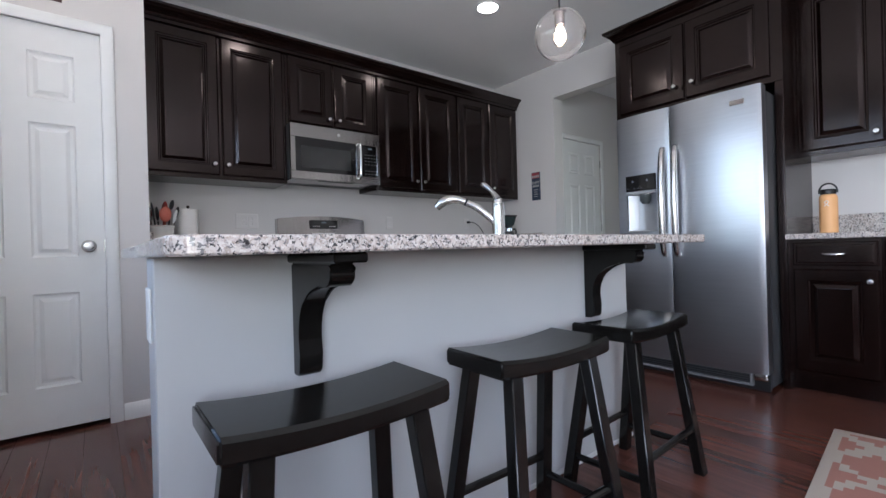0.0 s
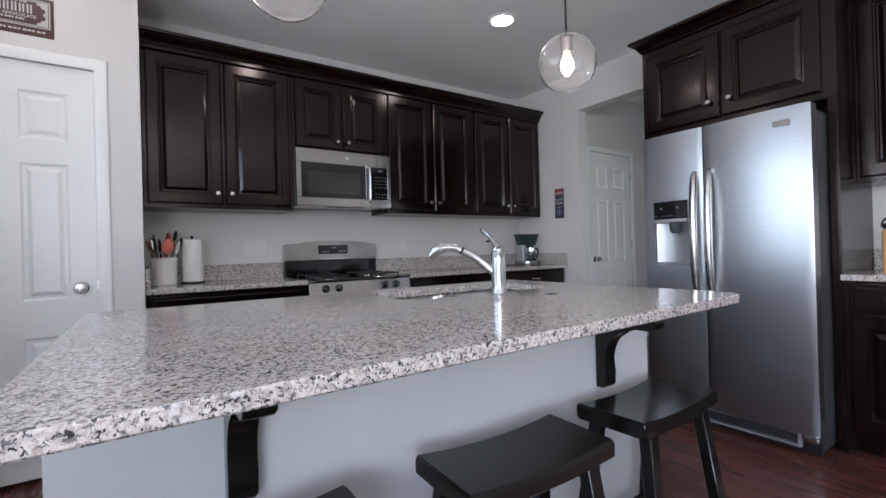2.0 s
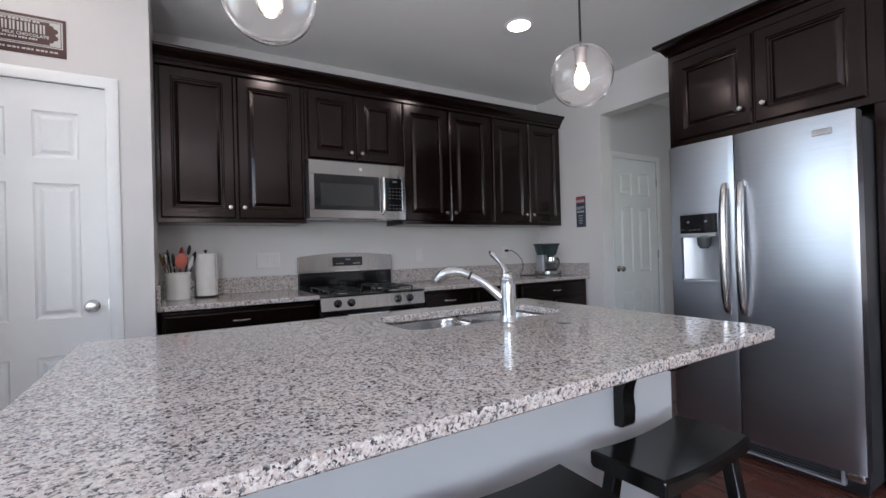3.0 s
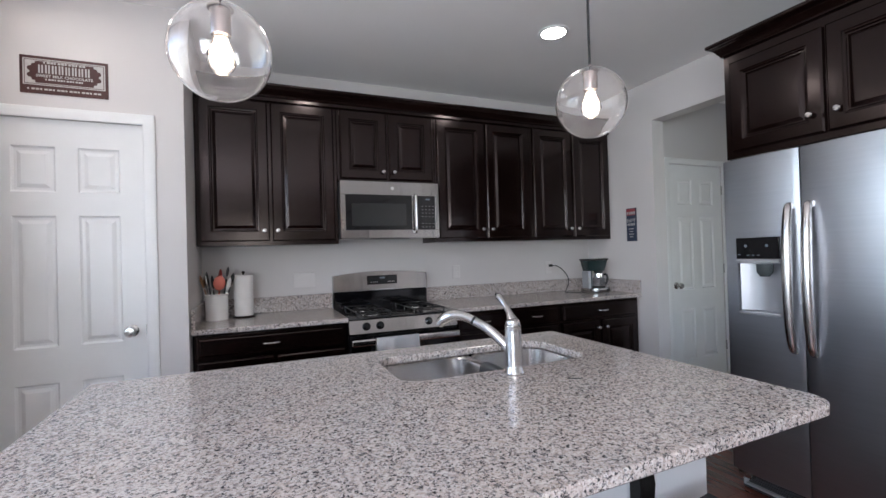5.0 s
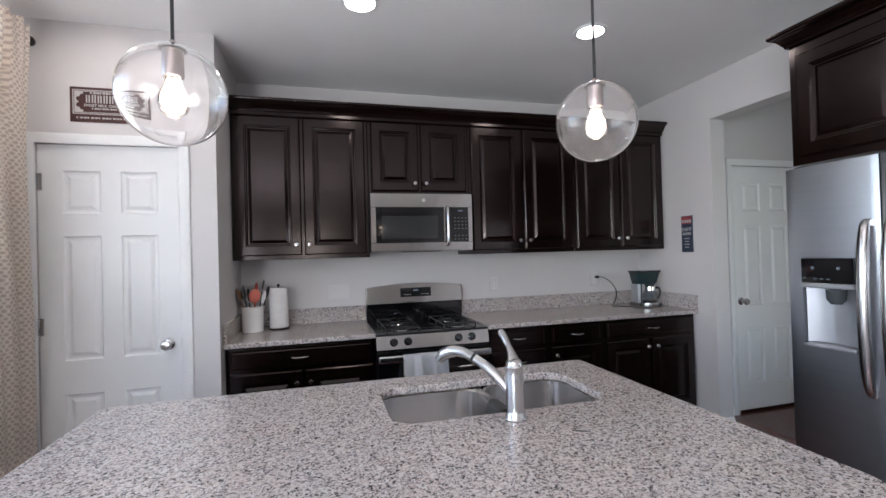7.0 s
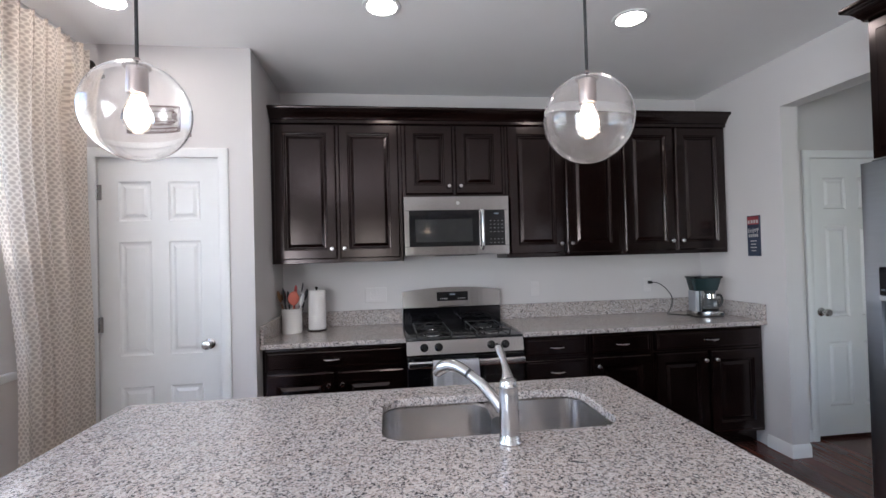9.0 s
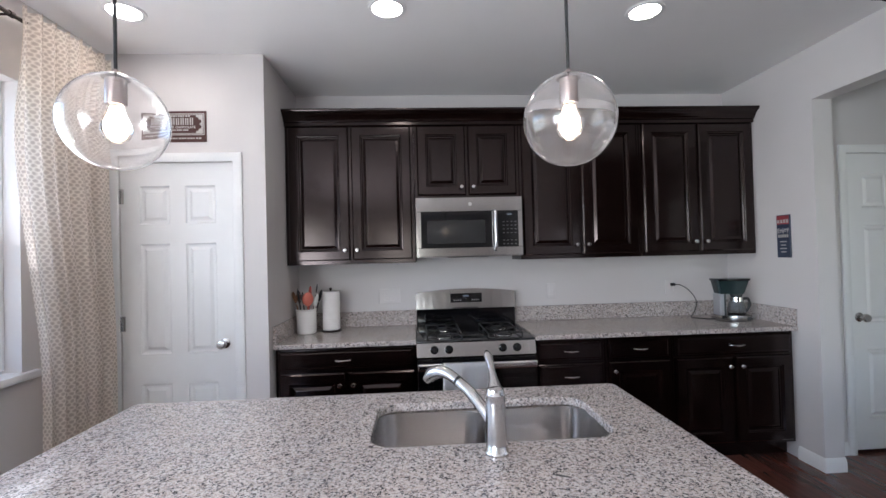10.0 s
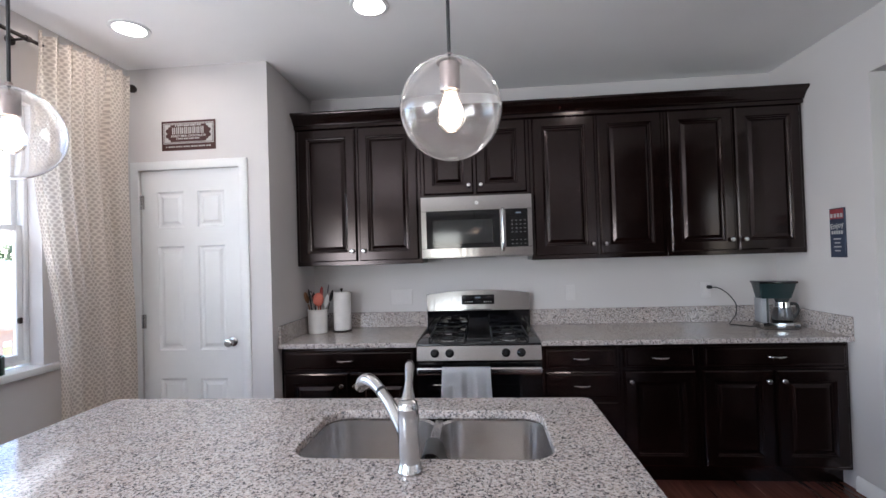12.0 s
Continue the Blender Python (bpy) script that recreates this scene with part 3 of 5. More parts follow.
part("window_frame", ring(wy0, wy1, wz0 + 0.02, wz1, 0.022, WEST - 0.145, WEST - 0.075), WHITE, window)
half = 1.645
part("sash", ring(wy0 + 0.023, wy1 - 0.023, wz0 + 0.043, half + 0.02, 0.028, WEST - 0.112, WEST - 0.084), WHITE, window)
part("sash", ring(wy0 + 0.023, wy1 - 0.023, half - 0.015, wz1 - 0.023, 0.026, WEST - 0.142, WEST - 0.114), WHITE, window)
for z0, z1, x in ((wz0 + 0.068, half - 0.005, WEST - 0.100), (half + 0.008, wz1 - 0.047, WEST - 0.130)):
    pane = part("pane", box(x, x + 0.004, wy0 + 0.048, wy1 - 0.048, z0, z1), PANE, window)
    pane.visible_shadow = False
part("sash_lock", box(WEST - 0.084, WEST - 0.066, wy1 - 0.055, wy1 - 0.038, 1.17, 1.20, 0.003), BRONZE, window)
part("window_sill", box(WEST + 0.0005, WEST + 0.035, wy0 - 0.07, wy1 + 0.075, wz0 - 0.028, wz0 + 0.008, 0.006, 2), TRIM, window)
part("window_stool", box(WEST - 0.0745, WEST + 0.002, wy0 + 0.002, wy1 - 0.002, wz0 + 0.001, wz0 + 0.0075), TRIM, window)

# the other windows stay behind the camera: plain white frames
for n, (pos, a0, a1, z0, z1) in enumerate(((WEST - 0.14, -2.95, -0.35, 0.70, 2.05),), 2):
    w2 = thing("window_%d" % n, (pos, (a0 + a1) / 2, z0), "wide white framed window", "window", kind="structure")
    part("window_frame", ring(a0, a1, z0, z1, 0.05, pos + 0.065, pos + 0.12), WHITE, w2)
w3 = thing("window_3", (0.5, SOUTH - 0.1, 0.9), "white framed window", "window", kind="structure")
bm = ring(-0.95, -0.05, 0.90, 2.20, 0.05, SOUTH - 0.055, SOUTH - 0.01)
box(SOUTH - 0.05, SOUTH - 0.012, -0.90, -0.10, 1.53, 1.57, bm=bm)
bm.transform(Matrix.Rotation(radians(90), 4, "Z"))
part("window_frame", bm, WHITE, w3)

# ---- outside ----
ground = solo("ground", box(-300, 300, -300, 300, -0.62, -0.60), GRASS, "green lawn round the house", "ground", kind="structure")
deck = thing("deck_railing", (-2.6, 2.0, -0.6), "pale weathered wooden deck railing", "railing")
part("top_rail", box(-2.66, -2.52, -3.0, 7.0, 0.92, 0.96, 0.004), DECKWOOD, deck)
part("rail", box(-2.61, -2.57, -3.0, 7.0, 0.82, 0.915, 0.004), DECKWOOD, deck)
part("bottom_rail", box(-2.61, -2.57, -3.0, 7.0, 0.16, 0.25, 0.004), DECKWOOD, deck)
y = -3.0
while y < 7.0:
    part("baluster", box(-2.605, -2.575, y, y + 0.035, 0.25, 0.82), DECKWOOD, deck)
    y += 0.125
for y in (-3.0, -0.9, 1.2, 3.3, 5.4):
    part("post", box(-2.64, -2.55, y, y + 0.09, -0.62, 1.05, 0.006), DECKWOOD, deck)
solo("deck_floor", box(-2.7, WEST - 0.15, -3.0, 7.0, -0.10, -0.06), DECKWOOD, "pale weathered wooden deck", "deck", kind="structure")
solo("deck_skirt", box(-2.7, -2.66, -3.0, 7.0, -0.62, -0.10), DECKWOOD, "pale weathered board along the deck", "deck", kind="structure")
fence = thing("garden_fence", (-11, 5, -0.6), "tall white vinyl privacy fence in sunlight", "fence")
for i in range(14):
    part("fence_panel", box(-11.03, -11.0, -10 + i * 2.4, -10 + i * 2.4 + 2.3, -0.6, 1.66), VINYL, fence)
    part("post", box(-11.07, -10.96, -10 + i * 2.4 + 2.3, -10 + i * 2.4 + 2.4, -0.6, 1.75, 0.01), VINYL, fence)


def tree(x, y, h, seed):
    rnd = random.Random(seed)
    t = thing("tree", (x, y, -0.6), "leafy green garden tree beyond the white fence", "tree", "trees beyond the fence")
    bm = tube([(x, y, -0.6), (x + 0.1, y, h * 0.3), (x, y + 0.1, h * 0.7)], [0.16, 0.12, 0.05], 10)
    for _ in range(7):
        a, z = rnd.uniform(0, 6.28), rnd.uniform(h * 0.25, h * 0.6)
        tube([(x, y, z), (x + 0.9 * math.cos(a), y + 0.9 * math.sin(a), z + 0.9)], [0.05, 0.02], 6, bm)
    part("trunk", bm, BARK, t)
    bm = bmesh.new()
    for _ in range(900):
        a, b, r = rnd.uniform(0, 6.28), rnd.uniform(-0.9, 1.0), rnd.uniform(0.4, 1) ** 0.5
        c = Vector((x + 1.6 * r * math.cos(a) * (1 - b * b * 0.6), y + 1.6 * r * math.sin(a) * (1 - b * b * 0.6), h * 0.65 + 1.3 * b))
        s = rnd.uniform(0.08, 0.2)
        rot = Euler((rnd.uniform(0, 6), rnd.uniform(0, 6), rnd.uniform(0, 6))).to_matrix()
        bm.faces.new([bm.verts.new(c + rot @ Vector(p) * s) for p in ((-1, 0, 0), (0, -0.5, 0.1), (1, 0, 0), (0, 0.5, 0.1))])
    part("crown", bm, LEAF, t)


for i, (x, y, h) in enumerate(((-27, 13, 2.6), (-30, 19.5, 3.2), (-26, 23.5, 2.4), (-30, 8, 3.0), (-28, 2, 2.8))):
    tree(x, y, h, i)


# ---- cabinets ----
RAISED = [(0.004, 0.006), (0.010, 0.007), (0.016, 0.0145), (0.022, 0.015), (0.040, 0.0055), (0.042, 0.005)]


def knob(parent, x, y, z, local=True):
    bm = lathe([(0, 0), (0.008, 0), (0.006, 0.008), (0.008, 0.013), (0.0145, 0.017), (0.0155, 0.022), (0.012, 0.027), (0, 0.029)], (x, y, z), 20, m=pose(0, 0, 0, 90))
    part("knob", bm, NICKEL, parent, "satin nickel knob", local=local)


def pull(parent, x, y, z):
    pts = smooth_path([(x - 0.048, y, z), (x - 0.046, y - 0.014, z), (x - 0.030, y - 0.023, z - 0.001), (x, y - 0.026, z - 0.003), (x + 0.030, y - 0.023, z - 0.001), (x + 0.046, y - 0.014, z), (x + 0.048, y, z)], 4)
    part("pull", tube(pts, spread([0.006, 0.0045, 0.005, 0.0075, 0.005, 0.0045, 0.006], len(pts)), 10), NICKEL, parent, "satin nickel arched pull", local=True)


def cabinet(name, m, w, d, h, fronts, label, toe=0.0, group=""):
    """Frame front at local y 0, back at d; fronts: (kind, x0, x1, z0, z1, hardware, x, z)."""
    c = thing(name, m, label, "cabinet", group)
    bm = box(0, w, 0, d, toe, h, 0.0015)
    if toe:
        box(0.0, w, 0.075, d, 0, toe + 0.001, bm=bm)
    part("body", bm, ESPRESSO, c, local=True)
    for kind, x0, x1, z0, z1, hw, hx, hz in fronts:
        fw, fh = x1 - x0, z1 - z0
        at = Matrix.Translation((x0, -0.021, z0))
        if kind == "door":
            f = min(0.062, fw * 0.2)
            leaf = slab(fw, fh, 0.020, [(f, fw - f, f, fh - f)], RAISED, 0.008, at)
        elif fh > 0.22:
            leaf = slab(fw, fh, 0.020, [(0.05, fw - 0.05, 0.05, fh - 0.05)], RAISED, 0.004, at)
        else:
            leaf = slab(fw, fh, 0.020, [(0.014, fw - 0.014, 0.014, fh - 0.014)], [(0.006, -0.003), (0.010, -0.003)], 0.006, at)
        o = part(kind, leaf, ESPRESSO, c, local=True, angle=4)
        if hw == "knob":
            knob(o, hx, -0.021, hz)
        elif hw == "pull":
            pull(o, hx, -0.021 if fh > 0.22 else -0.024, hz)
    return c


def pair(w, z0, z1, knob_z, side=0.022, gap=0.020):
    """Two doors with knobs beside their meeting edges."""
    c = w / 2
    return [("door", side, c - gap / 2, z0, z1, "knob", c - gap / 2 - 0.032, knob_z), ("door", c + gap / 2, w - side, z0, z1, "knob", c + gap / 2 + 0.032, knob_z)]


UB, UT, UF = 1.400, 2.395, 3.245
UD = NORTH - 0.002 - UF
UPPERS = "upper cabinets on the range wall"
up_label = "dark espresso upper cabinet with two raised-panel doors"
cabinet("upper_cabinet", pose(PX + 0.003, UF, UB), 0.895, UD, UT - UB, pair(0.895, 0.028, 0.965, 0.098), up_label, group=UPPERS)
cabinet("upper_cabinet", pose(1.113, UF, 1.850), 0.750, UD, UT - 1.850, pair(0.750, 0.020, UT - 1.850 - 0.03, 0.075), "short dark espresso cabinet over the microwave", group=UPPERS)
cabinet("upper_cabinet", pose(1.865, UF, UB), 0.890, UD, UT - UB, pair(0.890, 0.028, 0.965, 0.098), up_label, group=UPPERS)
cabinet("upper_cabinet", pose(2.757, UF, UB), 0.868, UD, UT - UB, pair(0.868, 0.028, 0.965, 0.098), up_label, group=UPPERS)
CROWN = [(0, 0), (0.006, 0), (0.010, 0.012), (0.016, 0.018), (0.026, 0.034), (0.042, 0.050), (0.056, 0.056), (0.060, 0.062), (0.060, 0.076), (0, 0.076)]
bm = sweep([(PX + 0.003, UF - 0.022), (EAST - 0.003, UF - 0.022)], CROWN)
bm.transform(Matrix.Translation((0, 0, UT + 0.001)))
box(PX + 0.003, EAST - 0.003, UF - 0.022, NORTH - 0.003, UT + 0.001, UT + 0.070, bm=bm)
box(PX + 0.003, EAST - 0.003, UF - 0.022, UF - 0.002, UT - 0.026, UT, 0.003, bm=bm)
solo("crown_moulding", bm, ESPRESSO, "dark espresso crown moulding along the upper cabinets", "moulding", (1.9, UF, UT))

BF, CT, CH = 2.955, 0.914, 0.884
BD = NORTH - 0.003 - BF
BH = CH - FLOOR
BASES = "base cabinets on the range wall"
DR0, DR1 = BH - 0.145, BH - 0.018
DT = BH - 0.165


def base(x0, x1, fronts, label):
    return cabinet("base_cabinet", pose(x0, BF, FLOOR), x1 - x0, BD, BH, fronts, label, toe=0.105, group=BASES)


w = 0.885
base(PX + 0.003, PX + 0.003 + w, [("drawer", 0.02, w - 0.02, DR0, DR1, "pull", w / 2 - 0.02, (DR0 + DR1) / 2)] + pair(w, 0.125, DT, DT - 0.075, 0.02), "dark espresso base cabinet with one wide drawer and two doors")
w = 0.465
base(1.866, 1.866 + w, [("drawer", 0.02, w - 0.02, DR0, DR1, "pull", w / 2, (DR0 + DR1) / 2), ("drawer", 0.02, w - 0.02, DR0 - 0.185, DR0 - 0.020, "pull", w / 2, DR0 - 0.10), ("drawer", 0.02, w - 0.02, 0.125, DR0 - 0.205, "pull", w / 2, 0.30)], "dark espresso base cabinet of three drawers")
w = 0.452
base(2.333, 2.333 + w, [("drawer", 0.02, w - 0.02, DR0, DR1, "pull", w / 2, (DR0 + DR1) / 2), ("door", 0.02, w - 0.02, 0.125, DT, "knob", 0.055, DT - 0.06)], "dark espresso base cabinet with a drawer over one door")
w = 0.838
base(2.787, 2.787 + w, [("drawer", 0.02, w - 0.02, DR0, DR1, "pull", w / 2 + 0.01, (DR0 + DR1) / 2)] + pair(w, 0.125, DT, DT - 0.06, 0.02), "dark espresso base cabinet with one wide drawer and two doors")

# stone on the range wall
CF = 2.905
def worktop(x0, x1, left, right):
    t = thing("worktop", (x0, CF, CH), "speckled white and grey granite worktop with a low upstand", "worktop")
    part("slab", counter(rrect(x0, x1, CF, NORTH - 0.003, 0.004, 2), CH + 0.0005, CT), GRANITE, t, angle=6)
    part("upstand", box(x0, x1, NORTH - 0.024, NORTH - 0.003, CT + 0.0005, 1.028, 0.002), GRANITE, t)
    if left:
        part("upstand", box(x0, x0 + 0.021, CF + 0.004, NORTH - 0.025, CT + 0.0005, 1.028, 0.002), GRANITE, t)
    if right:
        part("upstand", box(x1 - 0.021, x1, CF + 0.004, NORTH - 0.025, CT + 0.0005, 1.028, 0.002), GRANITE, t)


worktop(PX + 0.002, 1.100, True, False)
worktop(1.864, EAST - 0.002, False, True)

# ---- island ----
IX0, IX1, IY0, IY1 = 0.045, 1.895, 0.615, 1.848
SINK = (0.972, 1.695, 1.348, 1.708)
island = thing("kitchen_island", (0.95, 1.4, FLOOR), "white painted kitchen island with a plain bar-side panel", "kitchen island")
part("front_panel", box(0.064, 1.832, 1.000, 1.02, FLOOR, CH, 0.002), PANEL, island)
part("end_panel", box(0.064, 0.084, 1.0205, 1.135, FLOOR, CH, 0.002), PANEL, island)
part("end_panel", box(1.812, 1.832, 1.0205, 1.81, FLOOR, CH, 0.002), PANEL, island)
part("knee_wall_back", box(0.085, 1.811, 1.115, 1.135, FLOOR, CH, 0.002), PANEL, island)
part("cabinet_end", box(0.118, 0.138, 1.1355, 1.789, FLOOR, CH, 0.002), ESPRESSO, island)
part("cabinet_front", box(0.118, 1.811, 1.790, 1.812, FLOOR + 0.1, CH, 0.002), ESPRESSO, island)
part("outlet_plate", box(0.058, 0.0635, 1.038, 1.108, 0.705, 0.820, 0.003), WHITE, island)
bm = box(0.060, 1.838, 0.990, 0.9995, FLOOR, FLOOR + 0.018, 0.003)
box(1.8325, 1.842, 0.990, 1.81, FLOOR, FLOOR + 0.018, 0.003, bm=bm)
part("shoe_moulding", bm, TRIM, island)
top = thing("island_worktop", (0.95, 1.2, CH), "polished speckled granite island worktop with a sink cut-out", "worktop")
# the bar edge runs a little out of square with the sink edge
outline = [(x, y + 0.032 * (x - IX0) * (IY1 - y) / (IY1 - IY0)) for x, y in rrect(IX0, IX1, IY0, IY1, (0.04, 0.075, 0.03, 0.03), 8)]
part("slab", counter(outline, CH + 0.0005, CT, rrect(*SINK, 0.075, 8)), GRANITE, top, angle=6)


def corbel(x):
    """A scrolled bracket: a tall back leg, a hollow and a rounded nose under a plate."""
    c = thing("corbel", (x, 1.0, 0.6), "black lacquered wooden scroll bracket under the worktop", "bracket", "brackets under the island worktop")
    out = [(0.0, 0.596), (-0.026, 0.597), (-0.036, 0.601), (-0.042, 0.610), (-0.044, 0.624), (-0.043, 0.650), (-0.039, 0.676)]
    for a in range(0, 91, 10):
        k = radians(a)
        out.append((-0.038 - 0.119 * (1 - math.cos(k)), 0.690 + 0.124 * math.sin(k)))
    out.append((-0.170, 0.814))
    for a in range(0, 121, 15):
        out.append((-0.198 - 0.026 * math.sin(radians(a)), 0.838 - 0.024 * math.cos(radians(a))))
    out += [(-0.218, 0.862), (0.0, 0.862)]
    bm = bmesh.new()
    loft([[(x + s, 1.0 - 0.001 + p, z) for p, z in out] for s in (-0.028, 0.028)], bm=bm)
    bmesh.ops.bevel(bm, geom=[e for e in bm.edges if abs(e.verts[0].co.x - e.verts[1].co.x) < 1e-6], offset=0.004, segments=2, affect="EDGES")
    part("scroll", bm, BLACKWOOD, c)
    part("plate", box(x - 0.037, x + 0.037, 0.735, 0.999, 0.8625, 0.8838, 0.004), BLACKWOOD, c)
    return c


corbel(0.367)
corbel(1.540)


# ---- stools ----
def stool():
    """A saddle-seat counter stool about 0.58 m high, built round its own base."""
    s = thing("counter_stool", (0, 0, 0), "black lacquered wooden saddle stool tucked at the island", "stool", "stools at the island")
    L, D, H, T = 0.438, 0.220, 0.587, 0.047
    bm = bmesh.new()
    loops = []
    for i in range(17):
        u = -1 + i / 8
        x, dip = u * L / 2, 0.015 * (1 - u * u)
        zt, zb = H - dip, H - T - dip * 0.75
        e = 0.008
        loops.append([(x, -D / 2 + e, zt), (x, D / 2 - e, zt), (x, D / 2, zt - e), (x, D / 2, zb + e), (x, D / 2 - e, zb), (x, -D / 2 + e, zb), (x, -D / 2, zb + e), (x, -D / 2, zt - e)])
    loft(loops, bm=bm)
    bmesh.ops.bevel(bm, geom=[e for e in bm.edges if abs(abs(e.verts[0].co.x) - L / 2) < 1e-5 and abs(abs(e.verts[1].co.x) - L / 2) < 1e-5], offset=0.006, segments=3, affect="EDGES")
    part("seat", bm, BLACKWOOD, s, local=True)
    legs = {}
    for sx in (-1, 1):
        for sy in (-1, 1):
            a, b = Vector((sx * 0.152, sy * 0.078, H - T - 0.004)), Vector((sx * 0.203, sy * 0.146, 0))
            legs[sx, sy] = (a, b)
            part("leg", beam(b, a, 0.041, 0.036), BLACKWOOD, s, local=True)

    def on(sx, sy, z):
        a, b = legs[sx, sy]
        return b + (a - b) * (z / a.z)

    for sy in (-1, 1):
        part("stretcher", tube([on(-1, sy, 0.165), on(1, sy, 0.165)], 0.012, 10, flat=(1, 1)), BLACKWOOD, s, local=True)
    for sx in (-1, 1):
        part("stretcher", tube([on(sx, -1, 0.105), on(sx, 1, 0.105)], 0.012, 10), BLACKWOOD, s, local=True)
    return s


first = stool()
first.matrix_basis = pose(0.326, 0.770, FLOOR, 0, 0, 0)
copy_thing(first, pose(0.938, 0.786, FLOOR, 0, 0, -1.5))
copy_thing(first, pose(1.505, 0.797, FLOOR, 0, 0, 2.5))


# ---- fridge corner ----
FX, FY0, FY1, FT = 2.862, 0.768, 1.622, 1.748
MID = 1.264
fridge = thing("refrigerator", (3.2, (FY0 + FY1) / 2, FLOOR), "stainless side-by-side refrigerator with an ice dispenser", "refrigerator")
part("case", box(FX + 0.075, EAST - 0.02, FY0 + 0.006, FY1 - 0.006, FLOOR + 0.02, FT - 0.02, 0.006, 2), GREY_SIDE, fridge)


def fridge_door(y0, y1, z0, z1, hole=None, bow=0.009):
    """A gently bowed steel door front that faces -x, with an opening for the dispenser where hole is given."""
    bm = bmesh.new()
    ys = sorted({*np.linspace(y0, y1, 25).tolist(), *(hole[:2] if hole else ())})
    zs = sorted({z0, z1, *(hole[2:] if hole else ())})

    def x_at(y):
        u = (2 * y - y0 - y1) / (y1 - y0)
        return FX - bow * (1 - u * u) + 0.003 * max(0, abs(u) - 0.985) / 0.015

    for a, b in zip(ys, ys[1:]):
        for c, d in zip(zs, zs[1:]):
            if hole and hole[0] <= a and b <= hole[1] and hole[2] <= c and d <= hole[3]:
                continue
            bm.faces.new([bm.verts.new(p) for p in ((x_at(a), a, c), (x_at(b), b, c), (x_at(b), b, d), (x_at(a), a, d))])
    back = FX + 0.072
    for y in (y0, y1):
        bm.faces.new([bm.verts.new(p) for p in ((x_at(y), y, z0), (back, y, z0), (back, y, z1), (x_at(y), y, z1))])
    for z in (z0, z1):
        bm.faces.new([bm.verts.new((x_at(y), y, z)) for y in ys] + [bm.verts.new((back, y, z)) for y in (y1, y0)])
    bm.faces.new([bm.verts.new(p) for p in ((back, y0, z0), (back, y1, z0), (back, y1, z1), (back, y0, z1))])
    if hole:
        h0, h1, k0, k1 = hole
        loft([[(x_at(y), y, z) for y, z in ((h0, k0), (h1, k0), (h1, k1), (h0, k1))], [(FX + 0.055, y, z) for y, z in ((h0, k0), (h1, k0), (h1, k1), (h0, k1))]], False, True, bm)
    bmesh.ops.remove_doubles(bm, verts=bm.verts, dist=1e-5)
    return bm


DZ0 = FLOOR + 0.112
HOLE = (1.352, 1.560, 0.955, 1.345)
freezer = part("freezer_door", fridge_door(MID + 0.003, FY1, DZ0, FT, HOLE), STEEL, fridge, angle=25)
right = part("fridge_door", fridge_door(FY0, MID - 0.003, DZ0, FT, bow=0.016), STEEL, fridge, angle=25)
for o, y in ((freezer, MID + 0.040), (right, MID - 0.040)):
    pts = smooth_path([(FX - 0.004, y, 0.805), (FX - 0.026, y, 0.82), (FX - 0.042, y, 0.92), (FX - 0.050, y, 1.14), (FX - 0.042, y, 1.36), (FX - 0.026, y, 1.475), (FX - 0.004, y, 1.49)], 5)
    part("handle", tube(pts, spread([0.009, 0.016, 0.0205, 0.022, 0.0205, 0.016, 0.009], len(pts)), 16, flat=(1, 1)), SATIN, o, "bowed satin steel handle")
    part("handle_cap", box(FX - 0.020, FX + 0.002, y - 0.013, y + 0.013, 0.795, 0.828, 0.004), NICKEL, o)
    part("handle_cap", box(FX - 0.020, FX + 0.002, y - 0.013, y + 0.013, 1.467, 1.50, 0.004), NICKEL, o)
h0, h1, k0, k1 = HOLE
part("control_panel", box(FX - 0.016, FX + 0.03, h0 + 0.002, h1 - 0.002, k1 - 0.108, k1 - 0.002, 0.003), DARKGLASS, freezer, "black glass control panel")
part("panel_rail", box(FX - 0.018, FX + 0.03, h0 + 0.002, h1 - 0.002, k1 - 0.130, k1 - 0.109, 0.003), SILVER, freezer)
rec = bmesh.new()
n = 9
loft([[(FX + 0.012 + 0.042 * math.sin(math.pi * i / (n - 1)), h0 + 0.004 + (h1 - h0 - 0.008) * i / (n - 1), z) for i in range(n)] for z in (k0 + 0.02, k1 - 0.131)], False, False, rec, closed=False)
part("recess", rec, SILVER, freezer, "pale silver dispenser recess")
part("drip_tray", box(FX - 0.014, FX + 0.05, h0 + 0.003, h1 - 0.003, k0 + 0.002, k0 + 0.016, 0.003), SILVER, freezer)
part("spout", lathe([(0.0, 0), (0.020, 0.0), (0.034, 0.02), (0.036, 0.062), (0, 0.062)], (FX + 0.012, h0 + 0.085, k1 - 0.196), 20), SMOKE, freezer, "translucent grey ice chute")
for i, (dy, dz) in enumerate(((0.03, -0.045), (0.13, -0.045), (0.07, -0.088), (0.095, -0.088), (0.12, -0.088), (0.165, -0.085))):
    part("button", box(FX - 0.0175, FX - 0.015, h0 + 0.02 + dy, h0 + 0.032 + dy, k1 + dz - 0.004, k1 + dz + (0.008 if i < 2 else 0.0)), DIGITS, freezer, "small lit symbol")
part("kick_base", box(FX + 0.060, FX + 0.09, FY0 + 0.01, FY1 - 0.01, FLOOR, FLOOR + 0.105, 0.004), RUBBER, fridge)
bm = bmesh.new()
